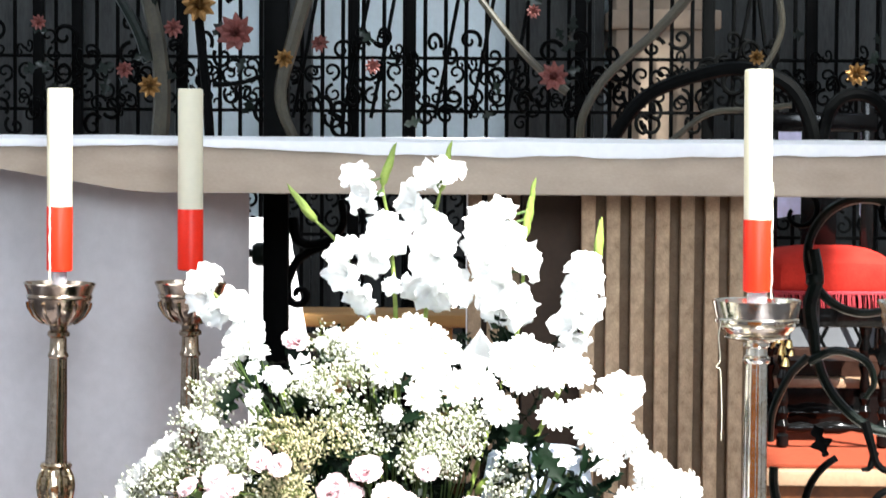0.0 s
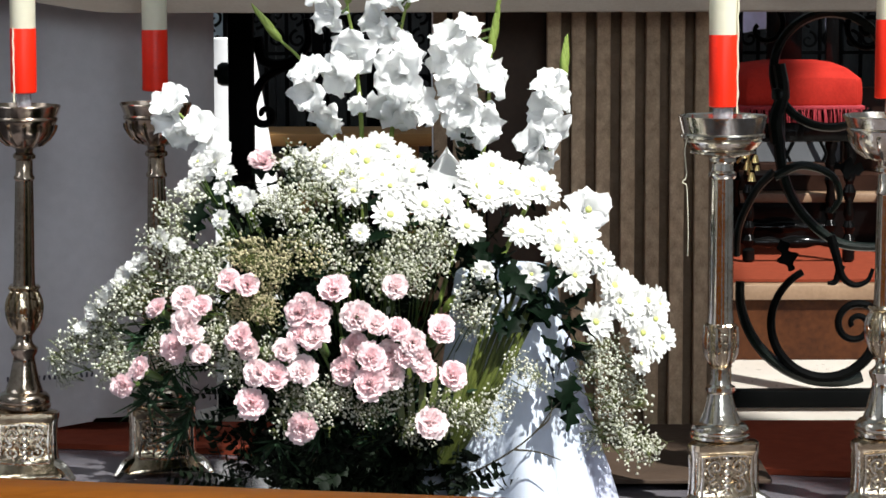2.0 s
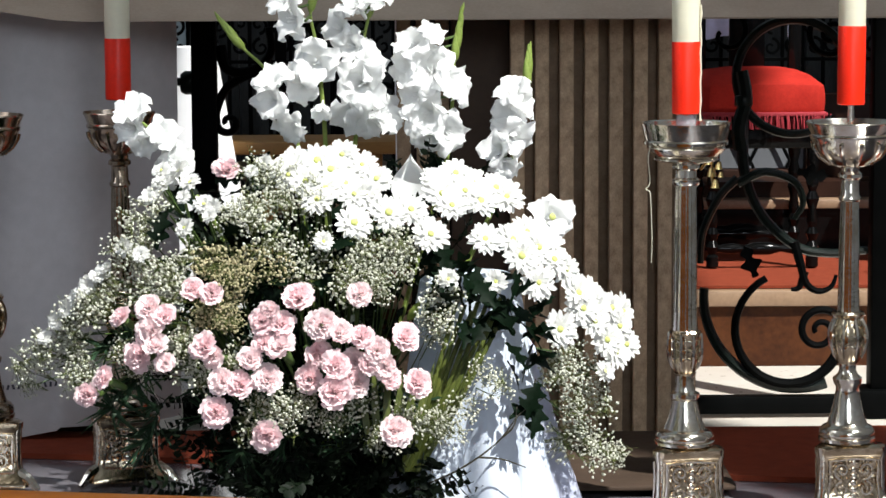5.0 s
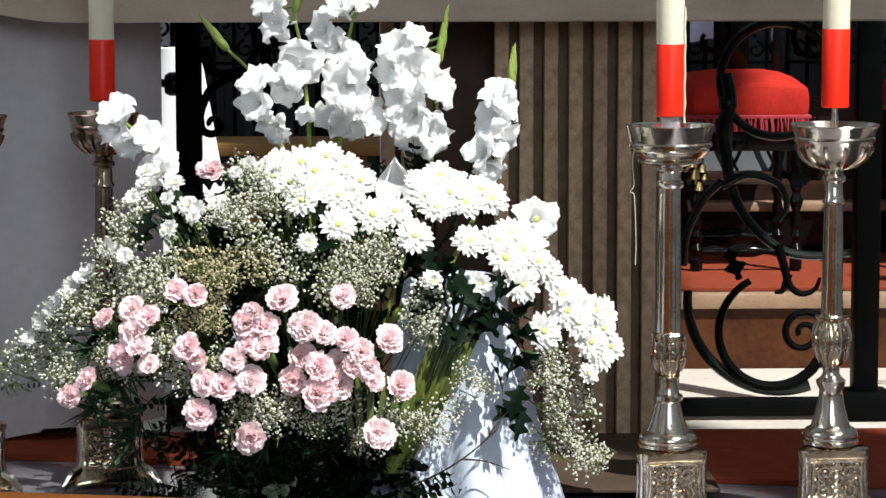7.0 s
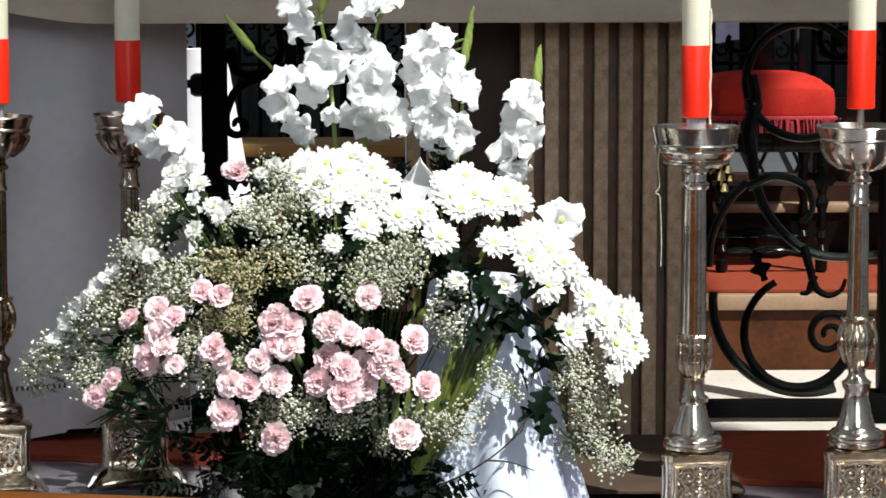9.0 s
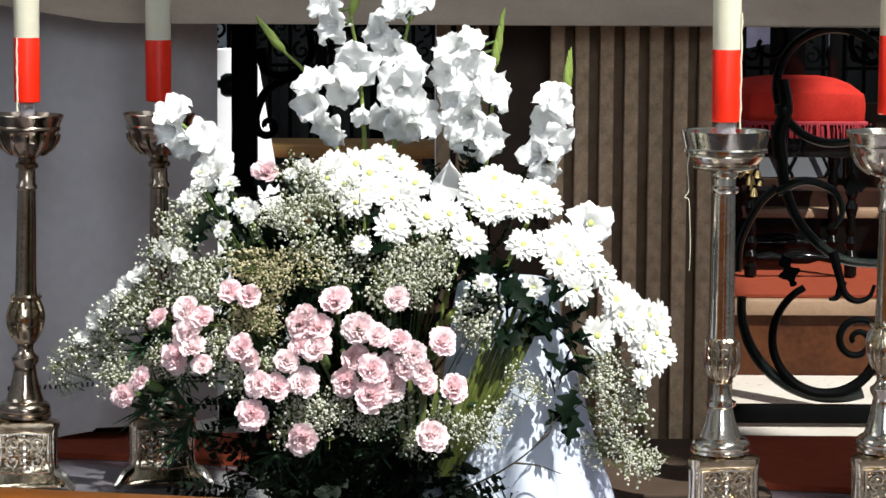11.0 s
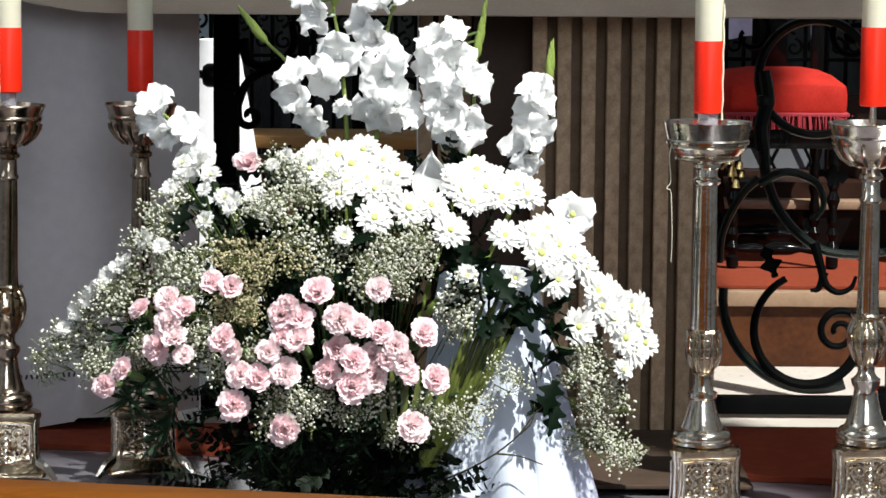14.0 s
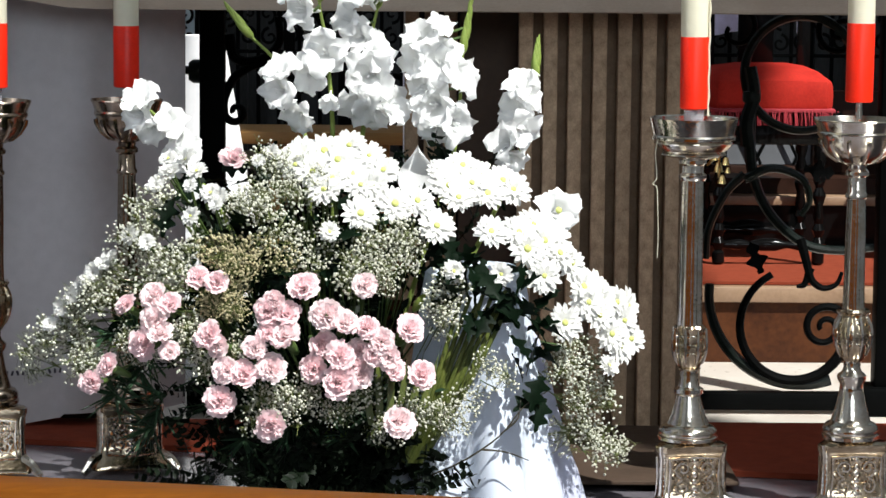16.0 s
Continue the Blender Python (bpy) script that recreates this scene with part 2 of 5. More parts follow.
def thick_sheet(bm, grid, depth):
    """A cloth with two faces and closed rims."""
    front = [[Vector(p) for p in row] for row in grid]
    back = []
    for j, row in enumerate(front):
        line = []
        for i, p in enumerate(row):
            du = row[min(i + 1, len(row) - 1)] - row[max(i - 1, 0)]
            dv = front[min(j + 1, len(front) - 1)][i] - front[max(j - 1, 0)][i]
            line.append(p + du.cross(dv).normalized() * depth)
        back.append(line)
    a = [[bm.verts.new(p) for p in row] for row in front]
    b = [[bm.verts.new(p) for p in row] for row in back]
    h, w = len(a), len(a[0])
    for j in range(h - 1):
        for i in range(w - 1):
            bm.faces.new((a[j][i], a[j][i + 1], a[j + 1][i + 1], a[j + 1][i]))
            bm.faces.new((b[j][i], b[j + 1][i], b[j + 1][i + 1], b[j][i + 1]))
    rim = [(0, i) for i in range(w)] + [(j, w - 1) for j in range(1, h)] + [(h - 1, i) for i in range(w - 2, -1, -1)] + [(j, 0) for j in range(h - 2, 0, -1)]
    for (j, i), (q, p) in zip(rim, rim[1:] + rim[:1]):
        bm.faces.new((a[j][i], b[j][i], b[q][p], a[q][p]))
    return bm


def structure(name, bm, material, label, category, smooth=False):
    ob = new(name, mesh_from(bm, name, material, smooth=smooth))
    return tagged(ob, label, category, kind="structure")


# ---- the church: floors, walls, windows ----
LOW = -0.36
structure("floor", box(bmesh.new(), -4.5, 4.5, -7, 4.2, LOW - 0.1, LOW), FLOOR_STONE, "grey polished stone floor of the nave", "floor")
structure("floor_back", box(bmesh.new(), -4.5, 4.5, 5.73, 9.0, LOW - 0.1, -0.06), FLOOR_STONE, "grey stone floor behind the altar step", "floor")
structure("floor_sanctuary", box(bmesh.new(), -4.5, 4.5, 4.2, 5.73, LOW - 0.1, 0), FLOOR_STONE, "grey polished marble floor of the sanctuary step", "floor")


def wall_with_hole(name, axis, place, thick, span, high, hole, label):
    """A wall across x or y with tall openings that go through it."""
    bm = bmesh.new()
    (a0, a1), (h0, h1), (*gaps, k0, k1) = span, high, hole
    ends = [a0, *gaps, a1]
    solid = [(u0, u1, h0, h1) for u0, u1 in zip(ends[0::2], ends[1::2])]
    for u0, u1 in zip(gaps[0::2], gaps[1::2]):
        solid += [(u0, u1, h0, k0), (u0, u1, k1, h1)]
    for u0, u1, v0, v1 in solid:
        if axis == "x":
            box(bm, place, place + thick, u0, u1, v0, v1)
        else:
            box(bm, u0, u1, place, place + thick, v0, v1)
    return structure(name, bm, PLASTER, label, "wall")


TOP = 14.4
# Unseen walls; the west and south openings are added behind the fill lamps.
wall_with_hole("wall_west", "x", -4.9, 0.4, (-7, 9.4), (LOW, TOP), (2.1, 4.7, 2.4, 5.6), "pale plaster side wall with a tall window opening")


def wall_with_gables(name, place, thick, span, high, openings, label):
    """A side wall with slant-headed openings, each a row of (y, sill, head, and the sill and head of a small one above)."""
    bm = bmesh.new()

    def prism(y0, y1, a0, a1, b0, b1):
        side = [(y0, a0), (y1, a1), (y1, b1), (y0, b0)]
        loft(bm, [[(place, y, z) for y, z in side], [(place + thick, y, z) for y, z in side]])
    at = span[0]
    for opening in openings:
        if opening[0][0] > at:
            prism(at, opening[0][0], high[0], high[0], high[1], high[1])
        for (y0, *a), (y1, *b) in zip(opening, opening[1:]):
            edges = list(zip([high[0], *a, high[1]], [high[0], *b, high[1]]))
            for (a0, a1), (b0, b1) in zip(edges[0::2], edges[1::2]):
                prism(y0, y1, a0, a1, b0, b1)
        at = opening[-1][0]
    prism(at, span[1], high[0], high[0], high[1], high[1])
    return structure(name, bm, PLASTER, label, "wall")


# Unseen wall; its openings are drawn to choose what the sun hits.
wall_with_gables("wall_east", 4.5, 0.2, (-7, 9.4), (LOW, TOP),
                 [[(-2.3, 6.0, 13.3), (-1.17, 6.0, 13.3), (-1.165, 6.0, 11.93), (0.08, 6.0, 9.957)], [(0.08, 6.0, 9.957, 10.95, 12.5), (0.44, 6.0, 9.39, 10.95, 12.5)], [(0.44, 10.95, 12.5), (0.98, 10.95, 12.5)], [(1.2, 5.6, 10.4), (3.8, 5.6, 10.4)]],
                 "unseen plaster side wall with openings cut to shape the sunlight")
wall_with_hole("wall_south", "y", -7.4, 0.4, (-4.9, 4.9), (LOW, TOP), (-0.3, 3.5, 2.6, 6.6), "pale plaster end wall with a window opening")
# Added only to throw shade on the left part of the chair cushion.
structure("cushion_shade_bar", box(bmesh.new(), 4.5, 4.58, 1.202, 3.798, 8.68, 9.25, 0.008), PLASTER, "unseen bar in the side opening, added to shade the chair cushion", "window")
structure("wall_north", box(bmesh.new(), -4.9, 4.9, 9.0, 9.4, LOW, TOP), NORTH_PLASTER, "pale grey plaster wall behind the sanctuary", "wall")
structure("ceiling", box(bmesh.new(), -4.9, 4.9, -7.4, 9.4, TOP, TOP + 0.3), PLASTER, "pale plaster ceiling", "ceiling")


def slanted(bm, x0, x1, ya, yb, back, z0, z1):
    """A slab whose front edge runs from ya at x0 to yb at x1."""
    low = [(x0, ya, z0), (x1, yb, z0), (x1, back, z0), (x0, back, z0)]
    return loft(bm, [low, [(x, y, z1) for x, y, z in low]])


tagged(new("altar_carpet", mesh_from(slanted(bmesh.new(), -1.6, 1.7, 5.66, 5.00, 5.72, 0.001, 0.012), "altar_carpet", CARPET, smooth=False)),
       "red woven carpet laid on the marble under the altar", "carpet")
structure("marble_floor", box(bmesh.new(), -2.2, 2.2, 5.732, 6.85, -0.058, -0.045), MARBLE, "pale marble band of floor behind the altar, in sunlight", "floor")
steps = thing("sanctuary_steps", (0, 0, 0), "brown marble step with pale nosing and red carpet behind the altar", "steps", kind="structure")
part("riser", box(bmesh.new(), -2.2, 2.2, 6.852, 7.2, -0.058, 0.103), RISER_WOOD, steps, "brown marble riser", smooth=False)
part("nosing", box(bmesh.new(), -2.2, 2.2, 6.835, 7.2, 0.105, 0.143, 0.004), NOSING, steps, "pale marble nosing")
part("carpet", box(bmesh.new(), -2.2, 2.2, 6.87, 8.9, 0.145, 0.152), CARPET, steps, "red carpet on the tread", smooth=False)
part("core", box(bmesh.new(), -2.2, 2.2, 7.202, 8.95, -0.058, 0.143), MARBLE, steps, smooth=False)
part("upper_riser", box(bmesh.new(), -2.2, 2.2, 7.60, 7.70, 0.154, 0.264), BLACK_WOOD, steps, smooth=False)
part("upper_nosing", box(bmesh.new(), -2.2, 2.2, 7.585, 8.9, 0.266, 0.291, 0.004), NOSING, steps, "pale marble nosing")
part("top_riser", box(bmesh.new(), -2.2, 2.2, 7.64, 7.795, 0.293, 0.335), BROWN_WOOD, steps, "dark brown upper riser", smooth=False)

screen = thing("low_screen", (0.80, 7.80, 0.2915), "low dark wooden screen with a grey panel behind iron lattice", "screen")
part("board", box(bmesh.new(), 0.33, 1.4, 0.0, 0.06, 0.0, 0.27, 0.004), BROWN_WOOD, screen)
part("foot_board", box(bmesh.new(), 0.0, 0.328, 0.0, 0.06, 0.0, 0.062, 0.004), BROWN_WOOD, screen)
part("grey_panel", box(bmesh.new(), 0.0, 0.328, 0.03, 0.05, 0.064, 0.27), GREY_PAINT, screen, "grey painted panel", smooth=False)
rod = mesh_from(tube(bmesh.new(), [(0, 0, -0.085), (0, 0, 0), (0, 0, 0.085)], 0.0045, 6), "lattice_rod", IRON)
for k in range(6):
    part("lattice_rod", rod, None, screen, m=pose(0.04 + 0.055 * k, 0.012 - 0.004 * (k % 2), 0.142, 0, 26 if k % 2 else -26, 0))

# back wall: added dark panels where the wall lies in shade, and a stone pilaster
for x0, x1, top in ((-2.4, -0.93, 2.9), (-0.66, -0.50, 2.9), (-0.498, 0.118, 0.89), (0.12, 0.42, 2.9), (0.75, 2.4, 2.9)):
    bm = bmesh.new()
    box(bm, x0, x1, 8.93, 9.0, 0.28, top)
    panel = thing("wood_panelling", (0, 0, 0), "added dark panel standing in for back wall in shade", "panelling", "wall panels", "structure")
    part("board", bm, SHADE_PANEL, panel, smooth=False)
    n = max(1, round((x1 - x0) / 0.3))
    for i in range(n + 1):
        x = x0 + (x1 - x0 - 0.03) * i / n
        part("stile", box(bmesh.new(), x, x + 0.03, 8.905, 8.929, 0.28, top), SHADE_PANEL, panel, smooth=False)
pilaster = thing("stone_pilaster", (0.59, 8.7, 0.308), "tan stone pilaster with stepped mouldings on the back wall", "pilaster", kind="structure")
for name, w, d, z0, z1 in (("shaft", 0.15, 0.12, 0, 2.4), ("plinth", 0.18, 0.15, -0.0, 0.2), ("cap", 0.19, 0.16, 2.4, 2.5)):
    part(name, box(bmesh.new(), -w, w, -d, 0.28, z0, z1 if name != "shaft" else z1, 0.006), TAN_STONE, pilaster)
part("moulding", box(bmesh.new(), -0.168, 0.168, -0.138, 0.28, 0.94, 1.0, 0.008), TAN_STONE, pilaster)

# ---- altar ----
altar = thing("altar", (0, 0, 0), "tan stone altar table with a thick slab on fluted supports", "altar")
# slab: its underside is cut up towards the end
bm = bmesh.new()
outline = [(-1.25, 0.912), (-0.92, 0.902), (-0.66, 0.860), (-0.60, 0.857), (1.06, 0.857), (1.06, 0.955), (-1.25, 0.955)]
loft(bm, [[(x, 5.50, z) for x, z in outline], [(x, 6.07, z) for x, z in outline]])
bmesh.ops.bevel(bm, geom=bm.edges[:], offset=0.004, segments=2, affect="EDGES")
part("slab", bm, STONE, altar)
support = part("support", box(bmesh.new(), 0.236, 0.600, 5.668, 5.729, 0.0, 0.856), SHADED_GROOVE, altar, "stone support with upright flutes", smooth=False)
flute = box(bmesh.new(), -0.0142, 0.0142, -0.019, 0.016, 0.013, 0.855, 0.004)
flute = mesh_from(flute, "flute", FLUTE_STONE)
for i in range(8):
    part("flute", flute, None, support, m=Matrix.Translation((0.2385 + 0.0494 * i, 5.652, 0)))
# Added plate: its dark colour carries the shaded flutes down over the carpet.
part("flute_stand_in", box(bmesh.new(), 0.215, 0.615, 5.07, 5.630, 0.013, 0.021, 0.002), SHADED_STONE, altar, "added dark plate in place of the shaded lower flutes", smooth=False)
part("side_face", box(bmesh.new(), 0.110, 0.600, 5.735, 6.02, -0.058, 0.856), SHADED_STONE, altar, "stone return with its shade in the dark colour", smooth=False)
back = part("back_support", box(bmesh.new(), -0.005, 0.109, 5.90, 6.03, -0.058, 0.856), SHADED_STONE, altar, smooth=False)
for i in range(3):
    part("flute", flute, None, back, m=Matrix.Translation((0.012 + 0.04 * i, 5.885, 0)))
part("inner_support", box(bmesh.new(), -1.0, -0.60, 5.85, 6.02, -0.058, 0.856), SHADED_STONE, altar, smooth=False)

# altar cloth: lies on the slab and hangs a little over its front
bm = bmesh.new()
grid = []
xs = [-1.26 + 2.33 * i / 160 for i in range(161)]


def hem(x):
    sag = 0.017 + 0.008 * math.sin(3.1 * x + 0.8) + 0.005 * noise.noise((x * 7, 0.3, 0)) + 0.003 * noise.noise((x * 19, 2.3, 0))
    return max(0.004, sag)


for y, k in ((6.08, 0.3), (6.0, 0), (5.8, 0), (5.6, 0), (5.51, 0), (5.496, 0.02), (5.4925, 0.5), (5.492, 1.0)):
    row = []
    for x in xs:
        z = 0.9585 + 0.0025 * (0.5 + noise.noise((x * 6, y * 5, 1)))
        row.append((x, y + 0.001 * noise.noise((x * 15, 5, k)), z - k * (hem(x) + (0.004 if k else 0))))
    grid.append(row)
thick_sheet(bm, grid, 0.002)
tagged(new("altar_cloth", mesh_from(bm, "altar_cloth", LINEN)), "white linen altar cloth with an uneven hem over the slab", "cloth")

# the long white cloth in front of the inner support
bm = bmesh.new()
grid = []
for j in range(41):
    t = j / 40
    row = []
    for i in range(71):
        u = i / 70
        x = -1.10 + 0.647 * u
        bow = 0.10 * (2 * u - 1) ** 4 + 0.05 * (2 * u - 1) ** 2
        fold = 0.010 * math.sin(9.0 * u + 1.2) * t + 0.006 * math.sin(23 * u + 2 * t) * t
        bottom = 0.014 + 0.016 * max(0, min(1, (x + 0.78) / 0.09)) + (0.008 if x > -0.69 else 0)
        top = 0.853 + 0.047 * max(0, min(1, (-0.66 - x) / 0.26))
        z = top - (top - max(0.016, bottom)) * t
        lap = -0.012 * max(0, min(1, (x + 0.70) / 0.012)) * max(0, t - 0.6) / 0.4
        row.append((x, 5.63 + bow + fold + lap, z))
    grid.append(row)
thick_sheet(bm, grid, -0.003)
frontal = thing("altar_frontal", (-0.76, 5.65, 0), "white linen frontal cloth with an embroidered hem hanging below the slab", "cloth")
part("cloth", bm, FRONTAL, frontal, m=Matrix.Translation((0.76, -5.65, 0)))
stitch = mesh_from(box(bmesh.new(), -0.0022, 0.0022, -0.002, 0.002, -0.005, 0.005, 0.0008), "stitch", THREAD)
for i in range(26):
    x = -0.86 + 0.0105 * i
    u = (x + 1.10) / 0.647
    y = 5.63 + 0.10 * (2 * u - 1) ** 4 + 0.05 * (2 * u - 1) ** 2 + 0.008 * math.sin(9.0 * u + 1.2) - 0.010
    z = 0.118 + 0.05 * (x + 0.86)
    part("embroidery", stitch, None, frontal, m=pose(x + 0.76, y - 5.65, z, 0, 20 * math.sin(i * 2.1), 0))

# ---- candlesticks and candles ----


def candlestick(at, style, turn, tilt, label, metal):
    s = thing("altar_candlestick", at, label, "candlestick", "candlesticks before the altar")
    s.rotation_euler = (0, radians(tilt), radians(turn))
    # three-sided foot with hollow flanks, raised panels and claw feet
    bm = bmesh.new()

    def tri(half, z, cut):
        ring = []
        for k in range(3):
            a = radians(-90 + 60 + 120 * k)
            mid = Vector((math.cos(a), math.sin(a), 0)) * half * 1.35
            across = Vector((-math.sin(a), math.cos(a), 0))
            for w in (-1, -0.4, 0.4, 1):
                q = mid + across * cut * 0.85 * w - (Vector((0, 0, 0)) if abs(w) == 1 else -mid.normalized() * 0.002)
                ring.append((q.x, q.y, z))
        return ring
    loft(bm, [tri(0.062, 0.010, 0.016), tri(0.060, 0.020, 0.016), tri(0.051, 0.035, 0.014), tri(0.047, 0.060, 0.014), tri(0.046, 0.108, 0.014),
              tri(0.048, 0.116, 0.015), tri(0.0495, 0.120, 0.016), tri(0.0495, 0.130, 0.016), tri(0.045, 0.134, 0.014)])
    foot = part("foot", bm, GILT_SILVER, s, "embossed three-sided foot")
    for k in range(3):
        a = radians(-90 + 120 * k)
        turned = Matrix.Rotation(radians(120 * k), 4, "Z")
        b = bmesh.new()
        d = 0.0428
        # the raised rim of the panel and its scrollwork
        w = 0.0465
        rim = [(-w, -d, 0.038), (-w * 0.92, -d + 0.001, 0.075), (-w * 0.95, -d, 0.108), (0, -d, 0.111), (w * 0.95, -d, 0.108), (w * 0.92, -d + 0.001, 0.075), (w, -d, 0.038), (0, -d, 0.034), (-w, -d, 0.038)]
        tube(b, rim, 0.0034, 6)
        for sx in (-1, 1):
            tube(b, [(sx * x, y, z) for x, y, z in spiral((0.021, 0.090), 0.016, 0.002, -90, 420, -d + 0.0005, 22)], 0.003, 6)
            tube(b, [(sx * x, y, z) for x, y, z in spiral((0.022, 0.057), 0.014, 0.002, 90, -400, -d + 0.0005, 22)], 0.003, 6)
        for q in range(6):
            v = bmesh.new()
            bmesh.ops.create_icosphere(v, subdivisions=1, radius=0.0050)
            join(b, v, Matrix.Translation((0, -d, 0.044 + 0.012 * q)) @ Matrix.Diagonal((1.4 - 0.1 * q, 0.7, 1.2, 1)))
        part("embossed_panel", b, SILVER, foot, m=turned)
        b = bmesh.new()
        tube(b, [(0, -0.0640, 0.034), (0, -0.0605, 0.052), (0, -0.0595, 0.108), (0, -0.0615, 0.118), (0, -0.0625, 0.131)], (0.0098, 0.0092), 10)
        part("corner_post", b, SILVER, foot, m=Matrix.Rotation(radians(60 + 120 * k), 4, "Z"))
        b = bmesh.new()
        for x in range(6):
            for z in range(5):
                v = bmesh.new()
                bmesh.ops.create_icosphere(v, subdivisions=1, radius=0.0056 + 0.0030 * noise.noise((x * 3.1, z * 2.7, k)))
                join(b, v, Matrix.Translation((-0.034 + 0.0136 * x + 0.004 * noise.noise((x, z * 1.7, 3)), -d + 0.001, 0.046 + 0.0145 * z)) @ Matrix.Rotation(x * 1.3 + z * 2.1, 4, "Y") @ Matrix.Diagonal((1.7, 0.7, 0.6, 1)))
        tagged(part("chasing", b, GILT_SILVER, foot, m=turned), kind="stuff")
        b = bmesh.new()
        tube(b, smooth_line([(0, -0.066, 0.034), (0, -0.084, 0.026), (0, -0.097, 0.013), (0, -0.106, 0.006)], 3), (0.012, 0.0062), 8)
        part("claw", b, SILVER, foot, m=Matrix.Rotation(radians(60 + 120 * k), 4, "Z"))
    if style == "cup":
        stem = [(0.049, 0.135), (0.0525, 0.137), (0.0525, 0.142), (0.0495, 0.144), (0.0510, 0.147), (0.0500, 0.154), (0.046, 0.160), (0.041, 0.162), (0.037, 0.164), (0.035, 0.169), (0.030, 0.181), (0.026, 0.195), (0.0225, 0.208), (0.021, 0.214),
                (0.026, 0.219), (0.026, 0.226), (0.019, 0.230), (0.0165, 0.240), (0.0165, 0.258), (0.021, 0.262)]
        knop = [(0.016, 0.262), (0.020, 0.270), (0.0235, 0.284), (0.0245, 0.302), (0.0245, 0.325), (0.0265, 0.334), (0.024, 0.338)]
        shaft = [(0.0235, 0.338), (0.022, 0.360), (0.021, 0.50), (0.0195, 0.592)]
        neck = [(0.022, 0.592), (0.025, 0.596), (0.025, 0.602), (0.019, 0.606), (0.018, 0.618), (0.024, 0.622), (0.024, 0.628)]
        dish = [(0.024, 0.628), (0.027, 0.630), (0.050, 0.634), (0.057, 0.637), (0.057, 0.640), (0.0545, 0.642), (0.061, 0.647), (0.066, 0.653), (0.0685, 0.657), (0.067, 0.660), (0.0735, 0.664), (0.0740, 0.669), (0.0715, 0.672), (0.0725, 0.676), (0.077, 0.698), (0.0775, 0.701),
                (0.0745, 0.699), (0.070, 0.678), (0.020, 0.668)]
    else:
        stem = [(0.047, 0.135), (0.0500, 0.137), (0.0500, 0.143), (0.0470, 0.145), (0.0490, 0.149), (0.0475, 0.157), (0.043, 0.163), (0.038, 0.165), (0.035, 0.168), (0.033, 0.174), (0.028, 0.189), (0.0245, 0.204), (0.0215, 0.220), (0.020, 0.232),
                (0.025, 0.240), (0.026, 0.248), (0.018, 0.255), (0.0145, 0.262), (0.016, 0.274)]
        knop = [(0.016, 0.274), (0.022, 0.284), (0.0265, 0.300), (0.0285, 0.318), (0.0265, 0.336), (0.021, 0.350), (0.021, 0.356), (0.027, 0.362), (0.026, 0.366)]
        shaft = [(0.0205, 0.366), (0.019, 0.40), (0.018, 0.50), (0.0155, 0.598)]
        neck = [(0.0165, 0.560), (0.0195, 0.563), (0.0195, 0.568), (0.0165, 0.572), (0.0155, 0.598), (0.021, 0.602), (0.021, 0.608), (0.016, 0.613), (0.017, 0.619)]
        dish = [(0.018, 0.619), (0.030, 0.625), (0.048, 0.640), (0.056, 0.656), (0.058, 0.668), (0.0605, 0.671), (0.061, 0.676), (0.059, 0.679), (0.063, 0.690), (0.067, 0.698), (0.066, 0.700),
                (0.062, 0.694), (0.055, 0.684), (0.014, 0.678)]
    part("stem", lathe(bmesh.new(), stem, 40), metal, s)
    part("knop", lathe(bmesh.new(), knop, 48, wobble=lambda a, z: 1 + 0.09 * abs(math.sin(4 * a + 10 * z)) + 0.05 * math.sin(12 * a) * math.sin(z * 200)), GILT_SILVER, s, "chased leaf knop")
    lo, hi = knop[0][1], knop[-1][1]
    b = bmesh.new()
    line = [(r * 1.06 + 0.001, 0, z) for r, z in knop[1:-1]]
    tube(b, smooth_line(line, 3), [0.0012 + 0.0050 * math.sin(math.pi * (i + 0.6) / (3 * (len(line) - 1) + 1.6)) for i in range(3 * (len(line) - 1) + 1)], 6, 0.5)
    for sgn in (-1, 1):
        for j in range(3):
            z0 = lo + (hi - lo) * (0.28 + 0.2 * j)
            r0 = np.interp(z0, [z for r, z in knop], [r for r, z in knop]) * 1.07
            tube(b, [(r0, 0, z0), (r0 + 0.0012, sgn * 0.004, z0 + 0.006), (r0 - 0.001, sgn * 0.008, z0 + 0.008)], (0.0022, 0.0010), 5)
    leaf = mesh_from(b, "knop_leaf", SILVER if metal is SILVER else GILT_SILVER)
    for i in range(8):
        part("knop_leaf", leaf, None, s, m=Matrix.Rotation(2 * math.pi * (i + 0.3) / 8, 4, "Z"))
    part("shaft", lathe(bmesh.new(), shaft, 48, wobble=lambda a, z: 1 - 0.10 * abs(math.sin(4 * a)) ** 3), metal, s, "faceted silver shaft", smooth=True)
    part("neck", lathe(bmesh.new(), neck, 32), metal, s)
    wide = 1.17 if at[0] > 0.7 else 1.0
    rim = part("drip_dish", lathe(bmesh.new(), [(r * wide if z > 0.62 else r, z) for r, z in dish], 56, wobble=lambda a, z: 1 + (0.012 * math.sin(3 * a + 1) + 0.006 * noise.noise((math.cos(a) * 2, math.sin(a) * 2, z * 9)) if z > 0.645 else 0)), metal, s, "dented silver drip dish")
    if style != "cup":
        b = bmesh.new()
        tube(b, [(r * wide + 0.0012, 0, z) for r, z in ((0.030, 0.6255), (0.046, 0.639), (0.055, 0.655), (0.056, 0.664))], (0.0028, 0.0045), 6)
        lobe = mesh_from(b, "gadroon", metal)
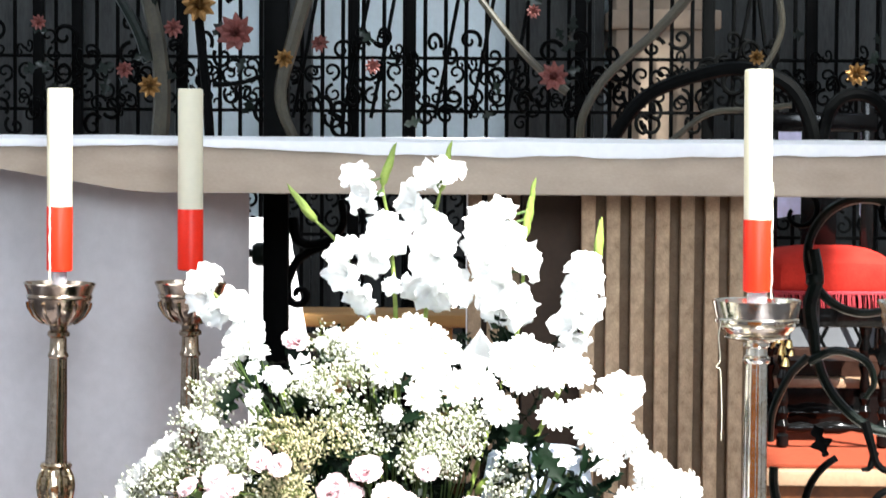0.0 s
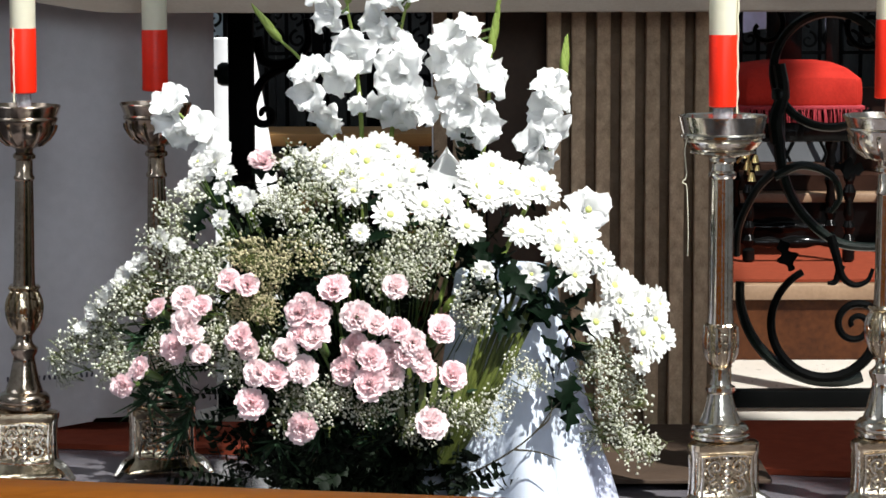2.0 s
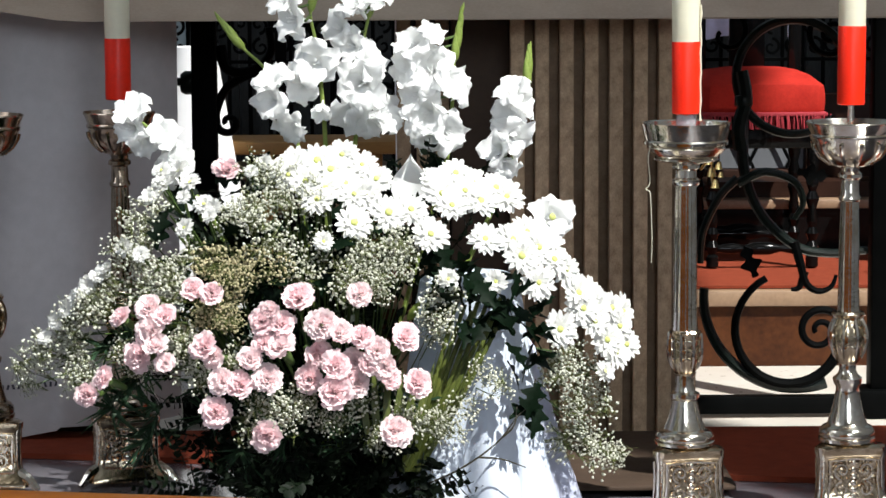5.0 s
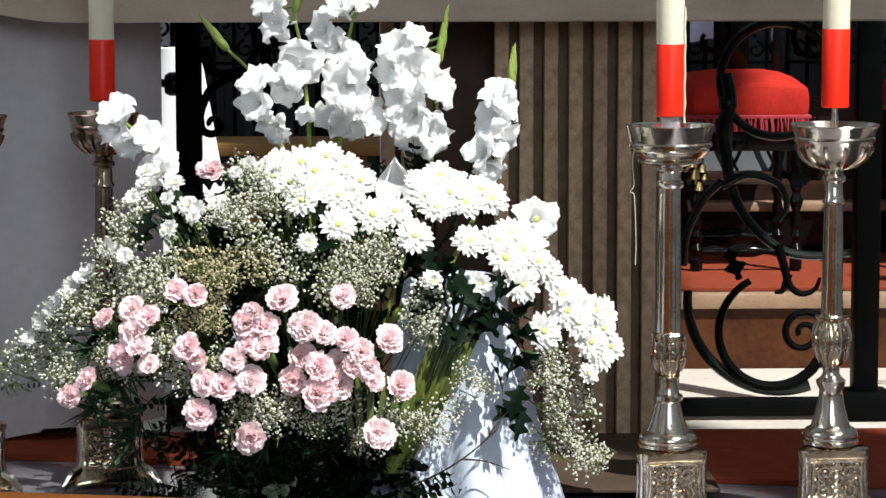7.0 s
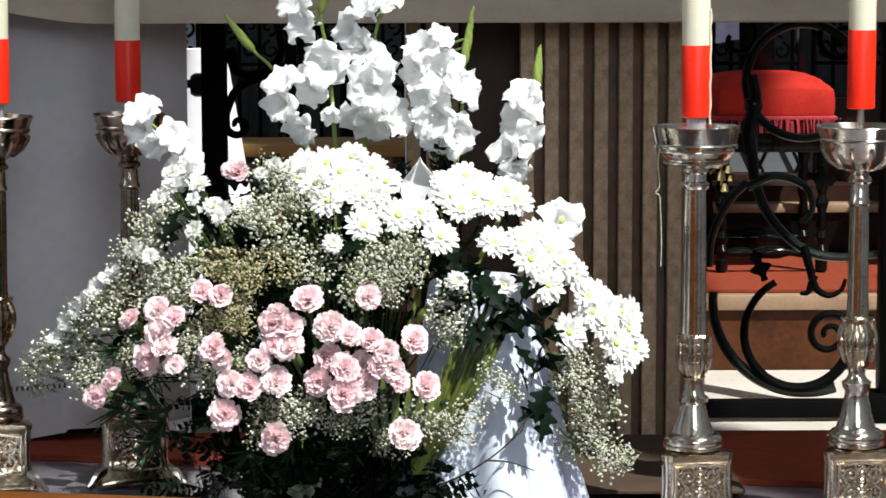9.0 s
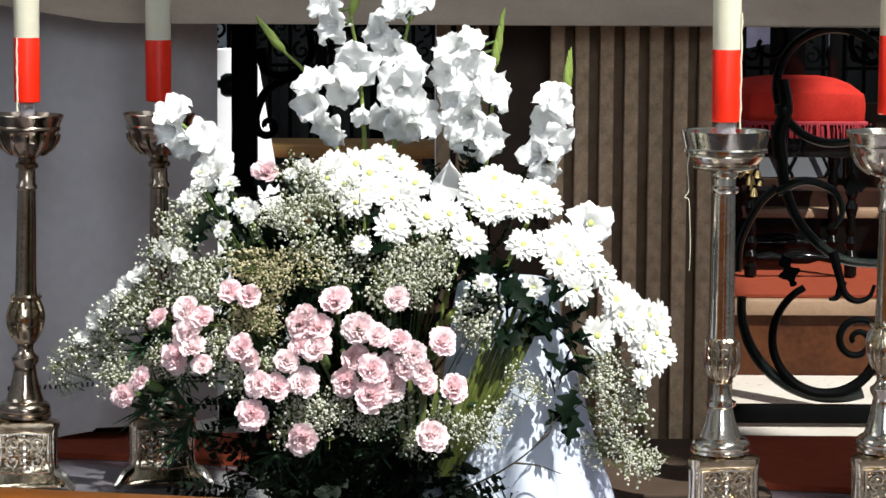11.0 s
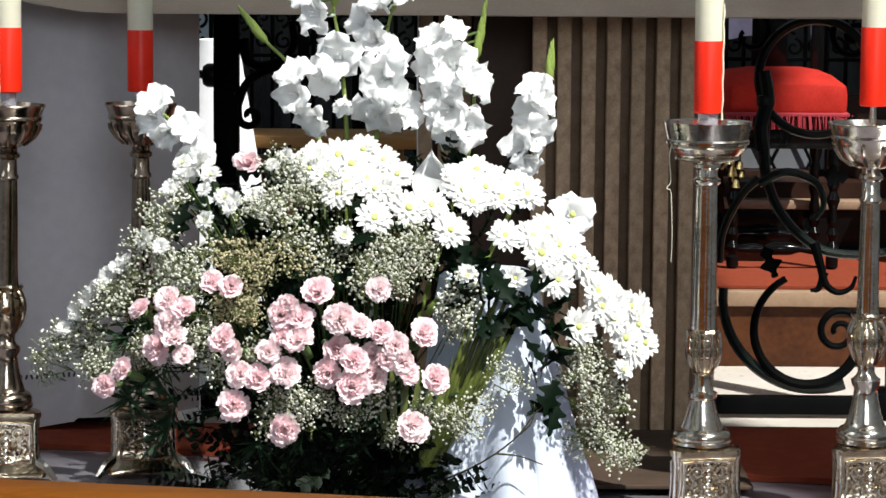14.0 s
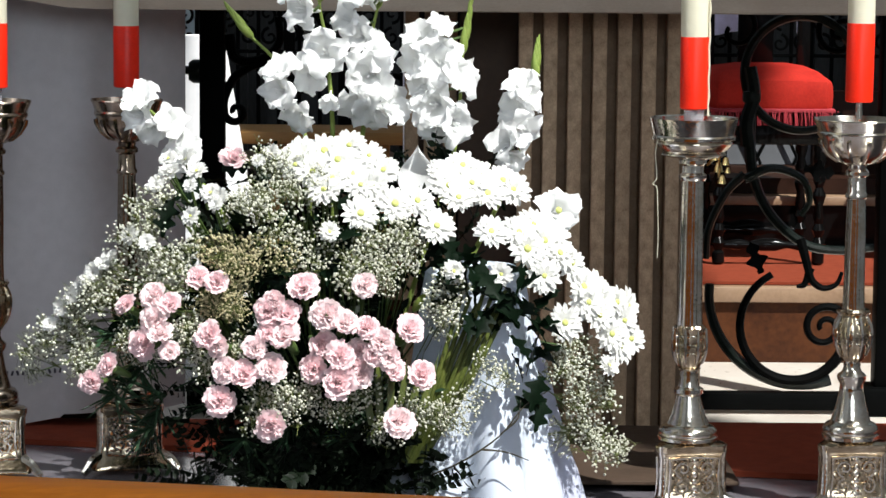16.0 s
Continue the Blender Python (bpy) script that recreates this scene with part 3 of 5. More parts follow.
        for i in range(12):
            part("gadroon", lobe, None, rim, m=Matrix.Rotation(2 * math.pi * i / 12, 4, "Z"))
    part("spike", lathe(bmesh.new(), [(0.009, 0.668), (0.007, 0.700), (0.005, 0.735), (0.001, 0.76)], 12), SILVER, s)
    return s


def candle(at, foot, band, top, radius, lean, label):
    c = thing("altar_candle", (at[0], at[1], foot), label, "candle", "candles before the altar")
    c.rotation_euler = (radians(lean * 0.4), radians(lean), 0)
    h = top - foot
    part("red_sleeve", lathe(bmesh.new(), [(radius * 0.9, 0), (radius, 0.002), (radius * 1.012, band - foot - 0.001), (radius * 0.99, band - foot)], 40), RED_WAX, c, "glossy red sleeve")
    bm = lathe(bmesh.new(), [(radius * 0.985, band - foot), (radius * 0.99, h - 0.008), (radius * 0.95, h - 0.001), (radius * 0.75, h), (radius * 0.5, h - 0.007), (0.003, h - 0.009)], 40,
               wobble=lambda a, z: 1 + 0.006 * noise.noise((math.cos(a) * 2, math.sin(a) * 2, z * 12)))
    part("wax", bm, WAX, c, "ivory wax with a burnt rim")
    part("wick", tube(bmesh.new(), [(0, 0, h - 0.012), (0.001, 0, h + 0.002), (0.004, 0, h + 0.008)], 0.0014, 6), WICK, c)
    return c


STICKS = [
    ((-0.756, 5.20), "bowl", 8, "tall worn silver candlestick with a bowl-shaped dish", 0.722, 0.841, 1.059, 0.0238, 0.2),
    ((-0.519, 5.25), "bowl", 14, "tall tarnished silver candlestick beside the flowers", 0.722, 0.836, 1.060, 0.0238, 0.0),
    ((0.499, 4.88), "cup", 12, "bright silver candlestick with a straight-sided dented dish", 0.716, 0.841, 1.100, 0.0248, -0.3),
    ((0.788, 4.90), "bowl", 8, "bright silver candlestick with a bowl-shaped dish", 0.729, 0.866, 1.110, 0.0240, 0.2),
]
for (x, y), style, turn, label, foot, band, top, radius, lean in STICKS:
    lean_over = 1.1 if x < -0.7 else 0.0
    candlestick((x - 0.7 * math.tan(radians(lean_over)), y, 0), style, turn, lean_over, label, SHADED_SILVER if x < 0 else SILVER)
    candle((x, y), foot, band, top, radius, lean, "white altar candle with a red lower band on a silver candlestick")
# clear collar and a wax thread on the straight-sided dish
tagged(new("candle_collar", mesh_from(lathe(bmesh.new(), [(0.017, 0.676), (0.018, 0.700), (0.0175, 0.715), (0.0155, 0.715), (0.0155, 0.676)], 24, (0.499, 4.88)), "candle_collar", CLEAR)),
       "clear plastic collar under the candle in the dish", "collar")
wax = smooth_line([(0.435, 4.853, 0.665), (0.431, 4.851, 0.64), (0.434, 4.851, 0.60), (0.427, 4.851, 0.588), (0.434, 4.851, 0.583), (0.436, 4.851, 0.56), (0.438, 4.851, 0.50), (0.437, 4.851, 0.46)], 5)
tagged(new("wax_thread", mesh_from(tube(bmesh.new(), wax, (0.0009, 0.0006), 6), "wax_thread", WAX)), "thin pale thread of wax hanging from a dish", "wax")

tagged(new("candle_collar", mesh_from(lathe(bmesh.new(), [(0.013, 0.680), (0.014, 0.705), (0.0135, 0.721), (0.0115, 0.721), (0.0115, 0.680)], 24, (-0.756, 5.20)), "candle_collar", CLEAR)),
       "clear plastic collar under the candle in a bowl dish", "collar")
# runs of wax down two candles
for x, y, side, z1, z0, k in ((0.499, 4.88, 1, 0.905, 0.705, 0.0262), (-0.756, 5.20, -1, 0.842, 0.706, 0.0246)):
    line = []
    for i in range(13):
        t, a = i / 12, radians(-28 if side > 0 else 232)
        line.append((x + k * math.cos(a) + 0.0008 * math.sin(i * 2.1), y + k * math.sin(a), z1 + (z0 - z1) * t))
    radii = [0.0012 + 0.0010 * abs(math.sin(i * 1.7)) for i in range(13)]
    tagged(new("wax_run", mesh_from(tube(bmesh.new(), line, radii, 6), "wax_run", WAX)), "thin run of white wax down the side of a candle", "wax")

# ---- wooden rail before the camera ----
rail = thing("pew_rail", (0, 0, 0), "orange-brown varnished wooden pew back with a rounded top", "pew")
a, b = Vector((-0.9, 2.600, 0.554)), Vector((0.9, 2.240, 0.554))
along = (b - a).normalized()
side = Vector((along.y, -along.x, 0))
profile = [(-0.0, -0.07), (-0.0, -0.012), (0.004, -0.004), (0.014, 0.0), (0.05, 0.0), (0.058, -0.004), (0.062, -0.014), (0.062, -0.07)]
part("top_rail", loft(bmesh.new(), [[p + side * u + Vector((0, 0, v)) for u, v in profile] for p in (a, b)]), PEW_WOOD, rail)
part("panel", loft(bmesh.new(), [[p + side * u + Vector((0, 0, v)) for u, v in ((0.02, -0.07), (0.045, -0.07), (0.045, LOW - 0.548), (0.02, LOW - 0.548))] for p in (a, b)]), PEW_WOOD, rail, smooth=False)


# ---- iron fence behind the altar ----
FY = 6.15
fence = thing("iron_fence", (0, 0, 0), "black wrought-iron altar fence with large leafy scrolls", "fence")


def bar(name, points, r, material=IRON, steps=6, flat=1.0, n=8, parent=None):
    return part(name, tube(bmesh.new(), smooth_line(points, steps) if steps else points, r, n, flat), material, parent or fence)


for x, z1 in ((-0.4205, 1.9), (1.062, 1.9), (2.0, 1.9)):
    part("post", box(bmesh.new(), x - 0.027, x + 0.027, FY - 0.03, FY + 0.03, -0.044, z1, 0.004), IRON, fence)
    part("post_foot", box(bmesh.new(), x - 0.055, x + 0.055, FY - 0.05, FY + 0.05, -0.0445, 0.02, 0.008), IRON, fence)
part("bottom_rail", box(bmesh.new(), -0.384, 1.031, FY - 0.02, FY + 0.02, -0.036, 0.002, 0.003), IRON, fence)
part("bottom_rail", box(bmesh.new(), 1.093, 2.0, FY - 0.02, FY + 0.02, -0.036, 0.002, 0.003), IRON, fence)
# scrolls of the open bay
for dx in (0.0, 0.86):
    bar("scroll", [(x + dx, y, z) for x, y, z in spiral((0.870, 0.225), 0.20, 0.205, 175, 290, FY)], (0.010, 0.015), IRON_GREEN, 0)
    bar("scroll", [(x + dx, y, z) for x, y, z in spiral((0.863, 0.148), 0.130, 0.112, 116, 350, FY - 0.01)] , (0.008, 0.013), IRON, 0)
    bar("curl", [(x + dx, y, z) for x, y, z in spiral((0.925, 0.148), 0.052, 0.010, 20, 560, FY - 0.012, 40)], (0.009, 0.006), IRON, 0)
    bar("scroll", [(x + dx, y, z) for x, y, z in spiral((0.863, 0.708), 0.128, 0.122, -45, -350, FY, 40)], (0.009, 0.012), IRON_GREEN, 0)
    bar("curl", [(x + dx, y, z) for x, y, z in spiral((0.945, 0.795), 0.050, 0.010, 150, 640, FY, 36)], (0.007, 0.005), IRON, 0)
    bar("stem", [(0.752 + dx, FY, 0.62), (0.757 + dx, FY, 0.50), (0.795 + dx, FY, 0.405), (0.87 + dx, FY, 0.335), (0.945 + dx, FY, 0.318), (1.03 + dx, FY, 0.325)], (0.013, 0.009), IRON_GREEN)
    bar("tendril", [(0.742 + dx, FY - 0.01, 0.475), (0.80 + dx, FY - 0.02, 0.500), (0.865 + dx, FY - 0.02, 0.478), (0.885 + dx, FY - 0.01, 0.43), (0.868 + dx, FY, 0.395)], (0.011, 0.006), IRON_GREEN)
    bar("tendril", [(0.74 + dx, FY - 0.01, 0.485), (0.70 + dx, FY - 0.02, 0.445), (0.665 + dx, FY - 0.02, 0.37), (0.66 + dx, FY - 0.01, 0.30)], (0.010, 0.008), IRON_GREEN)
    bar("hook", [(0.866 + dx, FY - 0.012, 0.345), (0.880 + dx, FY - 0.014, 0.297), (0.893 + dx, FY - 0.016, 0.254), (0.920 + dx, FY - 0.016, 0.236), (0.948 + dx, FY - 0.016, 0.246), (0.959 + dx, FY - 0.016, 0.272)], (0.011, 0.004), IRON, 5)
    bar("hook", [(0.890 + dx, FY - 0.012, 0.280), (0.878 + dx, FY - 0.014, 0.245), (0.860 + dx, FY - 0.016, 0.240)], (0.010, 0.004), IRON, 5)
    bar("binding", [(0.748 + dx, FY - 0.015, 0.72), (0.756 + dx, FY - 0.022, 0.66), (0.742 + dx, FY - 0.022, 0.60), (0.748 + dx, FY - 0.015, 0.55)], (0.014, 0.017), IRON_GREEN)
    part("clasp", lathe(bmesh.new(), [(0.017, -0.012), (0.020, -0.008), (0.020, 0.008), (0.017, 0.012)], 14), IRON_GREEN, fence, m=Matrix.Translation((0.752 + dx, FY - 0.018, 0.655)))
    bar("scroll", [(x + dx, y, z) for x, y, z in spiral((0.715, 0.80), 0.075, 0.012, -150, -560, FY + 0.01, 40)], (0.008, 0.005), IRON, 0)
for dx, m in ((0, 1),):
    # scrolls beside the first post
    bar("scroll", [(-0.385, FY, 0.78), (-0.375, FY - 0.005, 0.735), (-0.345, FY - 0.005, 0.722), (-0.30, FY, 0.735), (-0.275, FY, 0.77), (-0.28, FY, 0.82)], (0.012, 0.008), IRON)
    bar("scroll", [(-0.29, FY, 0.725), (-0.335, FY, 0.712), (-0.375, FY, 0.685), (-0.395, FY, 0.64)] + spiral((-0.370, 0.612), 0.026, 0.006, 170, 560, FY, 14), (0.010, 0.006), IRON)
    bar("scroll", [(-0.20, FY, 0.83), (-0.16, FY, 0.76), (-0.17, FY, 0.69), (-0.23, FY, 0.66)] + spiral((-0.245, 0.70), 0.036, 0.007, -90, 330, FY, 14), (0.009, 0.005), IRON)
    bar("scroll", [(-0.10, FY, 0.85), (-0.12, FY, 0.75), (-0.09, FY, 0.66), (-0.02, FY, 0.63)] + spiral((-0.02, 0.67), 0.04, 0.007, -90, -430, FY, 14), (0.009, 0.005), IRON)
    part("collar", lathe(bmesh.new(), [(0.02, -0.02), (0.026, -0.01), (0.026, 0.01), (0.02, 0.02)], 14), IRON_GREEN, fence, m=pose(-0.452, FY, 0.70, 0, 90, 0))
    bar("tendril", [(-0.455, FY, 0.70), (-0.485, FY, 0.705), (-0.50, FY, 0.725), (-0.49, FY, 0.745)], (0.010, 0.006), IRON_GREEN)


def leaf_mesh(name, material, length, width, lobes, droop):
    """A lobed leaf along +y, a little folded on its midrib."""
    bm = bmesh.new()
    n = 14
    mid = [bm.verts.new((0, length * i / n, -droop * (i / n) ** 2)) for i in range(n + 1)]
    for sgn in (-1, 1):
        edge = []
        for i in range(n + 1):
            t = i / n
            w = width * math.sin(math.pi * min(1, 0.06 + 0.94 * t) ** 0.85) * (0.66 + 0.34 * math.cos(2 * math.pi * lobes * t + 0.6))
            edge.append(bm.verts.new((sgn * max(w, 0.0005), length * t + 0.18 * w, -droop * t * t + 0.22 * w)))
        for i in range(n):
            f = (mid[i], mid[i + 1], edge[i + 1], edge[i])
            bm.faces.new(f if sgn < 0 else f[::-1])
    return mesh_from(bm, name, material)


iron_leaf = leaf_mesh("iron_leaf", IRON, 0.075, 0.026, 2.5, 0.02)
green_leaf = leaf_mesh("iron_leaf", IRON_GREEN, 0.085, 0.030, 2.5, 0.02)
for x, z, turn in ((0.782, 0.268, -20), (0.87, 0.50, 100),
                   (1.66, 0.285, 60), (1.76, 0.30, 150)):
    part("leaf", iron_leaf, None, fence, m=pose(x, FY - 0.018, z, 90, turn, 0))

# the crest of the fence over the altar: arches, painted vines, flowers
bar("arch", [(0.29, FY, 0.928), (0.38, FY, 1.048), (0.52, FY, 1.103), (0.615, FY, 1.108), (0.70, FY, 1.068), (0.745, FY, 0.973), (0.75, FY, 0.873)], (0.015, 0.017))
bar("arch", [(0.76, FY, 0.933), (0.785, FY, 1.028), (0.835, FY, 1.058), (0.89, FY, 1.038), (0.915, FY, 0.973), (0.92, FY, 0.873)], (0.014, 0.015))
bar("arch", [(0.44, FY + 0.02, 0.953), (0.52, FY + 0.02, 1.013), (0.62, FY + 0.02, 1.023), (0.70, FY + 0.02, 1.033)], (0.007, 0.006), VINE)
for pts, r, mtl in (
        ([(-0.34, FY - 0.03, 1.318), (-0.385, FY - 0.04, 1.158), (-0.41, FY - 0.04, 1.038), (-0.37, FY - 0.03, 0.928)], (0.018, 0.011), VINE),
        ([(0.02, FY - 0.02, 1.258), (0.10, FY - 0.03, 1.158), (0.17, FY - 0.03, 1.088), (0.21, FY - 0.03, 1.058)], (0.007, 0.010), VINE),
        ([(0.49, FY - 0.02, 1.288), (0.40, FY - 0.03, 1.188), (0.30, FY - 0.03, 1.098), (0.245, FY - 0.03, 1.008), (0.24, FY, 0.918)], (0.012, 0.009), VINE),
        ([(0.66, FY - 0.03, 1.288), (0.672, FY - 0.03, 1.208), (0.655, FY - 0.03, 1.148), (0.63, FY - 0.03, 1.108)], (0.008, 0.006), VINE),
        ([(-0.71, FY, 1.298), (-0.68, FY, 1.158), (-0.67, FY, 1.038), (-0.68, FY, 0.908)], (0.017, 0.020), VINE),
        ([(-0.80, FY, 1.318), (-0.73, FY, 1.198), (-0.70, FY, 1.118)], (0.010, 0.014), IRON_GREEN),
        ([(-0.60, FY, 1.298), (-0.585, FY, 1.158), (-0.57, FY, 1.008), (-0.565, FY, 0.908)], (0.010, 0.011), IRON),
        ([(-0.56, FY, 1.068), (-0.50, FY, 1.073), (-0.44, FY, 1.093)], (0.006, 0.005), IRON),
        ([(-0.52, FY, 1.318), (-0.50, FY, 1.278), (-0.53, FY, 1.248)], (0.009, 0.006), IRON)):
    bar("vine", pts, r, mtl)


def iron_flower(x, z, size, material, tilt):
    fl = part("flower", bmesh_flower(size), material, fence, m=pose(x, FY - 0.06, z - 0.055, 90 + tilt, 0, tilt))
    return fl


def bmesh_flower(size):
    bm = bmesh.new()
    for ring, (n, l, rise) in enumerate(((9, 1.0, 0.10), (8, 0.8, 0.45), (5, 0.5, 1.1))):
        for i in range(n):
            a = 2 * math.pi * (i + 0.5 * ring) / n
            m = Matrix.Rotation(a, 4, "Z") @ Matrix.Rotation(rise, 4, "X")
            rows = []
            for v in range(4):
                t = v / 3
                w = size * 0.26 * math.sin(math.pi * (0.15 + 0.8 * t))
                rows.append([m @ Vector((w * u, size * l * t, size * 0.25 * t * t - 0.1 * size * abs(u))) for u in (-1, 0, 1)])
            sheet(bm, rows)
    return bm


for x, z, size, mtl, tilt in ((-0.585, 1.295, 0.038, GILT, 8), (-0.505, 1.235, 0.044, PAINT_RED, -12), (-0.64, 1.245, 0.022, PAINT_RED, 10), (-0.93, 1.255, 0.018, PAINT_RED, 0), (-0.69, 1.12, 0.026, GILT, 5),
                              (-0.325, 1.215, 0.021, PAINT_RED, 20), (-0.40, 1.18, 0.022, GILT, -10), (-0.21, 1.165, 0.018, PAINT_RED, 0), (0.18, 1.145, 0.034, PAINT_RED, -15), (0.135, 1.285, 0.016, PAINT_RED, 0),
                              (-0.745, 1.155, 0.02, PAINT_RED, 15), (0.83, 1.155, 0.026, GILT, 0), (0.615, 1.19, 0.018, GILT, 0)):
    iron_flower(x, z, size, mtl, tilt)
for i in range(46):
    x = random.choice((-0.95, -0.82, -0.70, -0.58, -0.45, -0.16, 0.02, 0.2, 0.75, 0.9)) + random.uniform(-0.06, 0.06)
    part("leaf", green_leaf, None, fence, m=pose(x, FY - 0.03 + random.uniform(-0.02, 0.02), random.uniform(0.98, 1.36), 90 + random.uniform(-40, 40), random.uniform(0, 360), random.uniform(-40, 40))
         @ Matrix.Scale(random.uniform(0.3, 0.55), 4))

# ---- tall bar grille in front of the back wall ----
GY = 8.0
grille = thing("bar_grille", (0, 0, 0), "tall dark iron grille of thin upright bars and scrolls", "grille")
upright = mesh_from(lathe(bmesh.new(), [(0.0058, 0.308), (0.0058, 1.0), (0.0058, 2.2)], 8), "upright", IRON)
s_bm = bmesh.new()
tube(s_bm, spiral((0, 0.032), 0.026, 0.004, -90, 330, 0, 22), (0.0048, 0.003), 6)
tube(s_bm, spiral((0, -0.032), 0.026, 0.004, 90, 510, 0, 22), (0.0048, 0.003), 6)
curl = mesh_from(s_bm, "scroll", IRON)
for i in range(76):
    x = -2.1 + 0.058 * i
    part("upright", upright, None, grille, m=Matrix.Translation((x, GY + random.uniform(-0.004, 0.004), 0)))
    for z in (1.075, 0.72):
        part("scroll", curl, None, grille, m=pose(x + 0.029, GY, z + random.uniform(-0.006, 0.006), 0, 8 * math.sin(i * 1.7), 0 if i % 2 else 180))
for i in range(90):
    m = pose(-1.35 + 0.029 * i + random.uniform(-0.02, 0.02), GY - 0.03 - random.uniform(0, 0.05), random.uniform(0.98, 1.20), random.uniform(-25, 25), random.uniform(0, 360), random.uniform(-50, 50))
    part("scroll", curl, None, grille, m=m @ Matrix.Scale(random.uniform(0.8, 1.5), 4))
for z in (0.43, 0.65, 0.79, 1.0, 1.15, 1.62):
    part("cross_rail", box(bmesh.new(), -2.12, 2.32, GY - 0.008, GY + 0.008, z - 0.005, z + 0.005, 0.001), IRON, grille)
for x in (-1.22, -1.11, -0.815, -0.33, -0.17, 0.31, 0.67, 0.96):
    part("stanchion", box(bmesh.new(), x - 0.016, x + 0.016, GY - 0.02, GY + 0.02, 0.308, 2.3, 0.003), IRON, grille)

for x0, x1 in ((-0.50, -0.42), (-0.36, -0.27), (-0.28, -0.20), (-0.10, -0.02), (0.0, 0.08), (0.10, 0.18), (0.72, 0.80), (0.86, 0.80)):
    part("slanting_rod", tube(bmesh.new(), [(x0, GY - 0.02, 0.98), ((x0 + x1) / 2, GY - 0.022, 1.18), (x1, GY - 0.02, 1.40)], 0.0055, 6), IRON, grille)

# ---- seats behind the fence ----


def stool(at, label):
    s = thing("sedilia_chair", at, label, "chair", "chairs behind the fence")
    bm = bmesh.new()
    rings = []
    for t in range(9):
        a = math.pi * t / 8
        z, k = 0.388 + 0.068 * (1 - math.cos(a)) / 2 * 1.0, 1 - 0.03 * (1 - math.sin(a))
        rings.append([(0.165 * k * sx * (1 if abs(sx) < 1 else 1), 0.20 * k * sy, z + (0.025 * math.cos(1.3 * sx) * math.cos(1.3 * sy) if t == 8 else 0))
                      for sx, sy in ((-1, -0.9), (-0.9, -1), (-0.45, -1.02), (0, -1.03), (0.45, -1.02), (0.9, -1), (1, -0.9), (1.01, 0), (1, 0.9), (0.9, 1), (0, 1.02), (-0.9, 1), (-1, 0.9), (-1.01, 0))])
    crown = [(0.45 * x, 0.45 * y, 0.492) for x, y, z in rings[-1]]
    loft(bm, rings + [[(0.8 * x, 0.8 * y, 0.482) for x, y, z in rings[-1]], crown])
    part("cushion", bm, VELVET, s, "red velvet cushion")
    part("seat_rail", box(bmesh.new(), -0.155, 0.155, -0.19, 0.19, 0.302, 0.387, 0.004), BLACK_WOOD, s)
    strands = mesh_from(tube(bmesh.new(), [(0, 0, 0.388), (0.0005, -0.004, 0.372), (0.002, -0.002, 0.352)], (0.0022, 0.0028), 5), "fringe", FRINGE)
    part("braid", box(bmesh.new(), -0.168, 0.168, -0.212, 0.206, 0.383, 0.393, 0.003), FRINGE, s)
    for i in range(64):
        part("fringe", strands, None, s, m=pose(-0.165 + 0.00523 * i, -0.207, 0, 0, 3 * math.sin(i * 3.3), 30 * math.sin(i)))
    leg = lathe(bmesh.new(), [(0.010, 0.0), (0.017, 0.006), (0.017, 0.03), (0.010, 0.036), (0.019, 0.055), (0.010, 0.07), (0.018, 0.088), (0.010, 0.104), (0.016, 0.12), (0.011, 0.15),
                              (0.019, 0.175), (0.010, 0.195), (0.018, 0.215), (0.011, 0.24), (0.018, 0.262), (0.018, 0.30)], 18)
    leg = mesh_from(leg, "leg", BLACK_WOOD)
    for x, y in ((-0.135, -0.17), (0.135, -0.17), (-0.135, 0.17), (0.135, 0.17)):
        part("leg", leg, None, s, m=Matrix.Translation((x, y, 0)))
    rung = lathe(bmesh.new(), [(0.008, -0.13), (0.014, -0.08), (0.008, -0.05), (0.016, -0.02), (0.016, 0.02), (0.008, 0.05), (0.014, 0.08), (0.008, 0.13)], 14)
    rung = mesh_from(rung, "rung", BLACK_WOOD)
    for y in (-0.17, 0.17):
        part("rung", rung, None, s, m=pose(0, y, 0.05, 0, 90, 0))
    for x in (-0.135, 0.135):
        part("back_post", box(bmesh.new(), x - 0.018, x + 0.018, 0.172, 0.205, 0.346, 0.86, 0.004), BLACK_WOOD, s)
    part("back_panel", box(bmesh.new(), -0.05, 0.05, 0.176, 0.198, 0.40, 0.80, 0.005), BLACK_WOOD, s)
    part("back_rail", box(bmesh.new(), -0.16, 0.16, 0.170, 0.206, 0.78, 0.83, 0.008), BLACK_WOOD, s)
    return s


first = stool((0.935, 7.38, 0.152), "black turned-wood chair with a fringed red velvet cushion")
first.scale = (0.95, 1.0, 1.03)
copy_thing(first, Matrix.Translation((1.50, 7.38, 0.152)))

bench = thing("wooden_bench", (-0.2, 7.12, 0.152), "low yellow-brown wooden bench behind the altar", "bench")
part("seat", box(bmesh.new(), -0.24, 0.26, -0.12, 0.12, 0.318, 0.350, 0.006), YELLOW_WOOD, bench)
for x in (-0.12, 0.14):
    part("leg", box(bmesh.new(), x - 0.02, x + 0.02, -0.10, 0.10, 0.0, 0.317, 0.003), YELLOW_WOOD, bench)
bm = bmesh.new()
for_stand = []
for k in range(13):
    t = k / 12
    for_stand.append([((0.050 + 0.13 * t) * math.cos(a) * (1 + 0.06 * t * math.sin(5 * a)), (0.05 + 0.04 * t) * math.sin(a) * (1 + 0.06 * t * math.sin(5 * a)), 0.80 * (1 - t) + 0.002)
                      for a in [2 * math.pi * i / 36 for i in range(36)]])
loft(bm, for_stand)
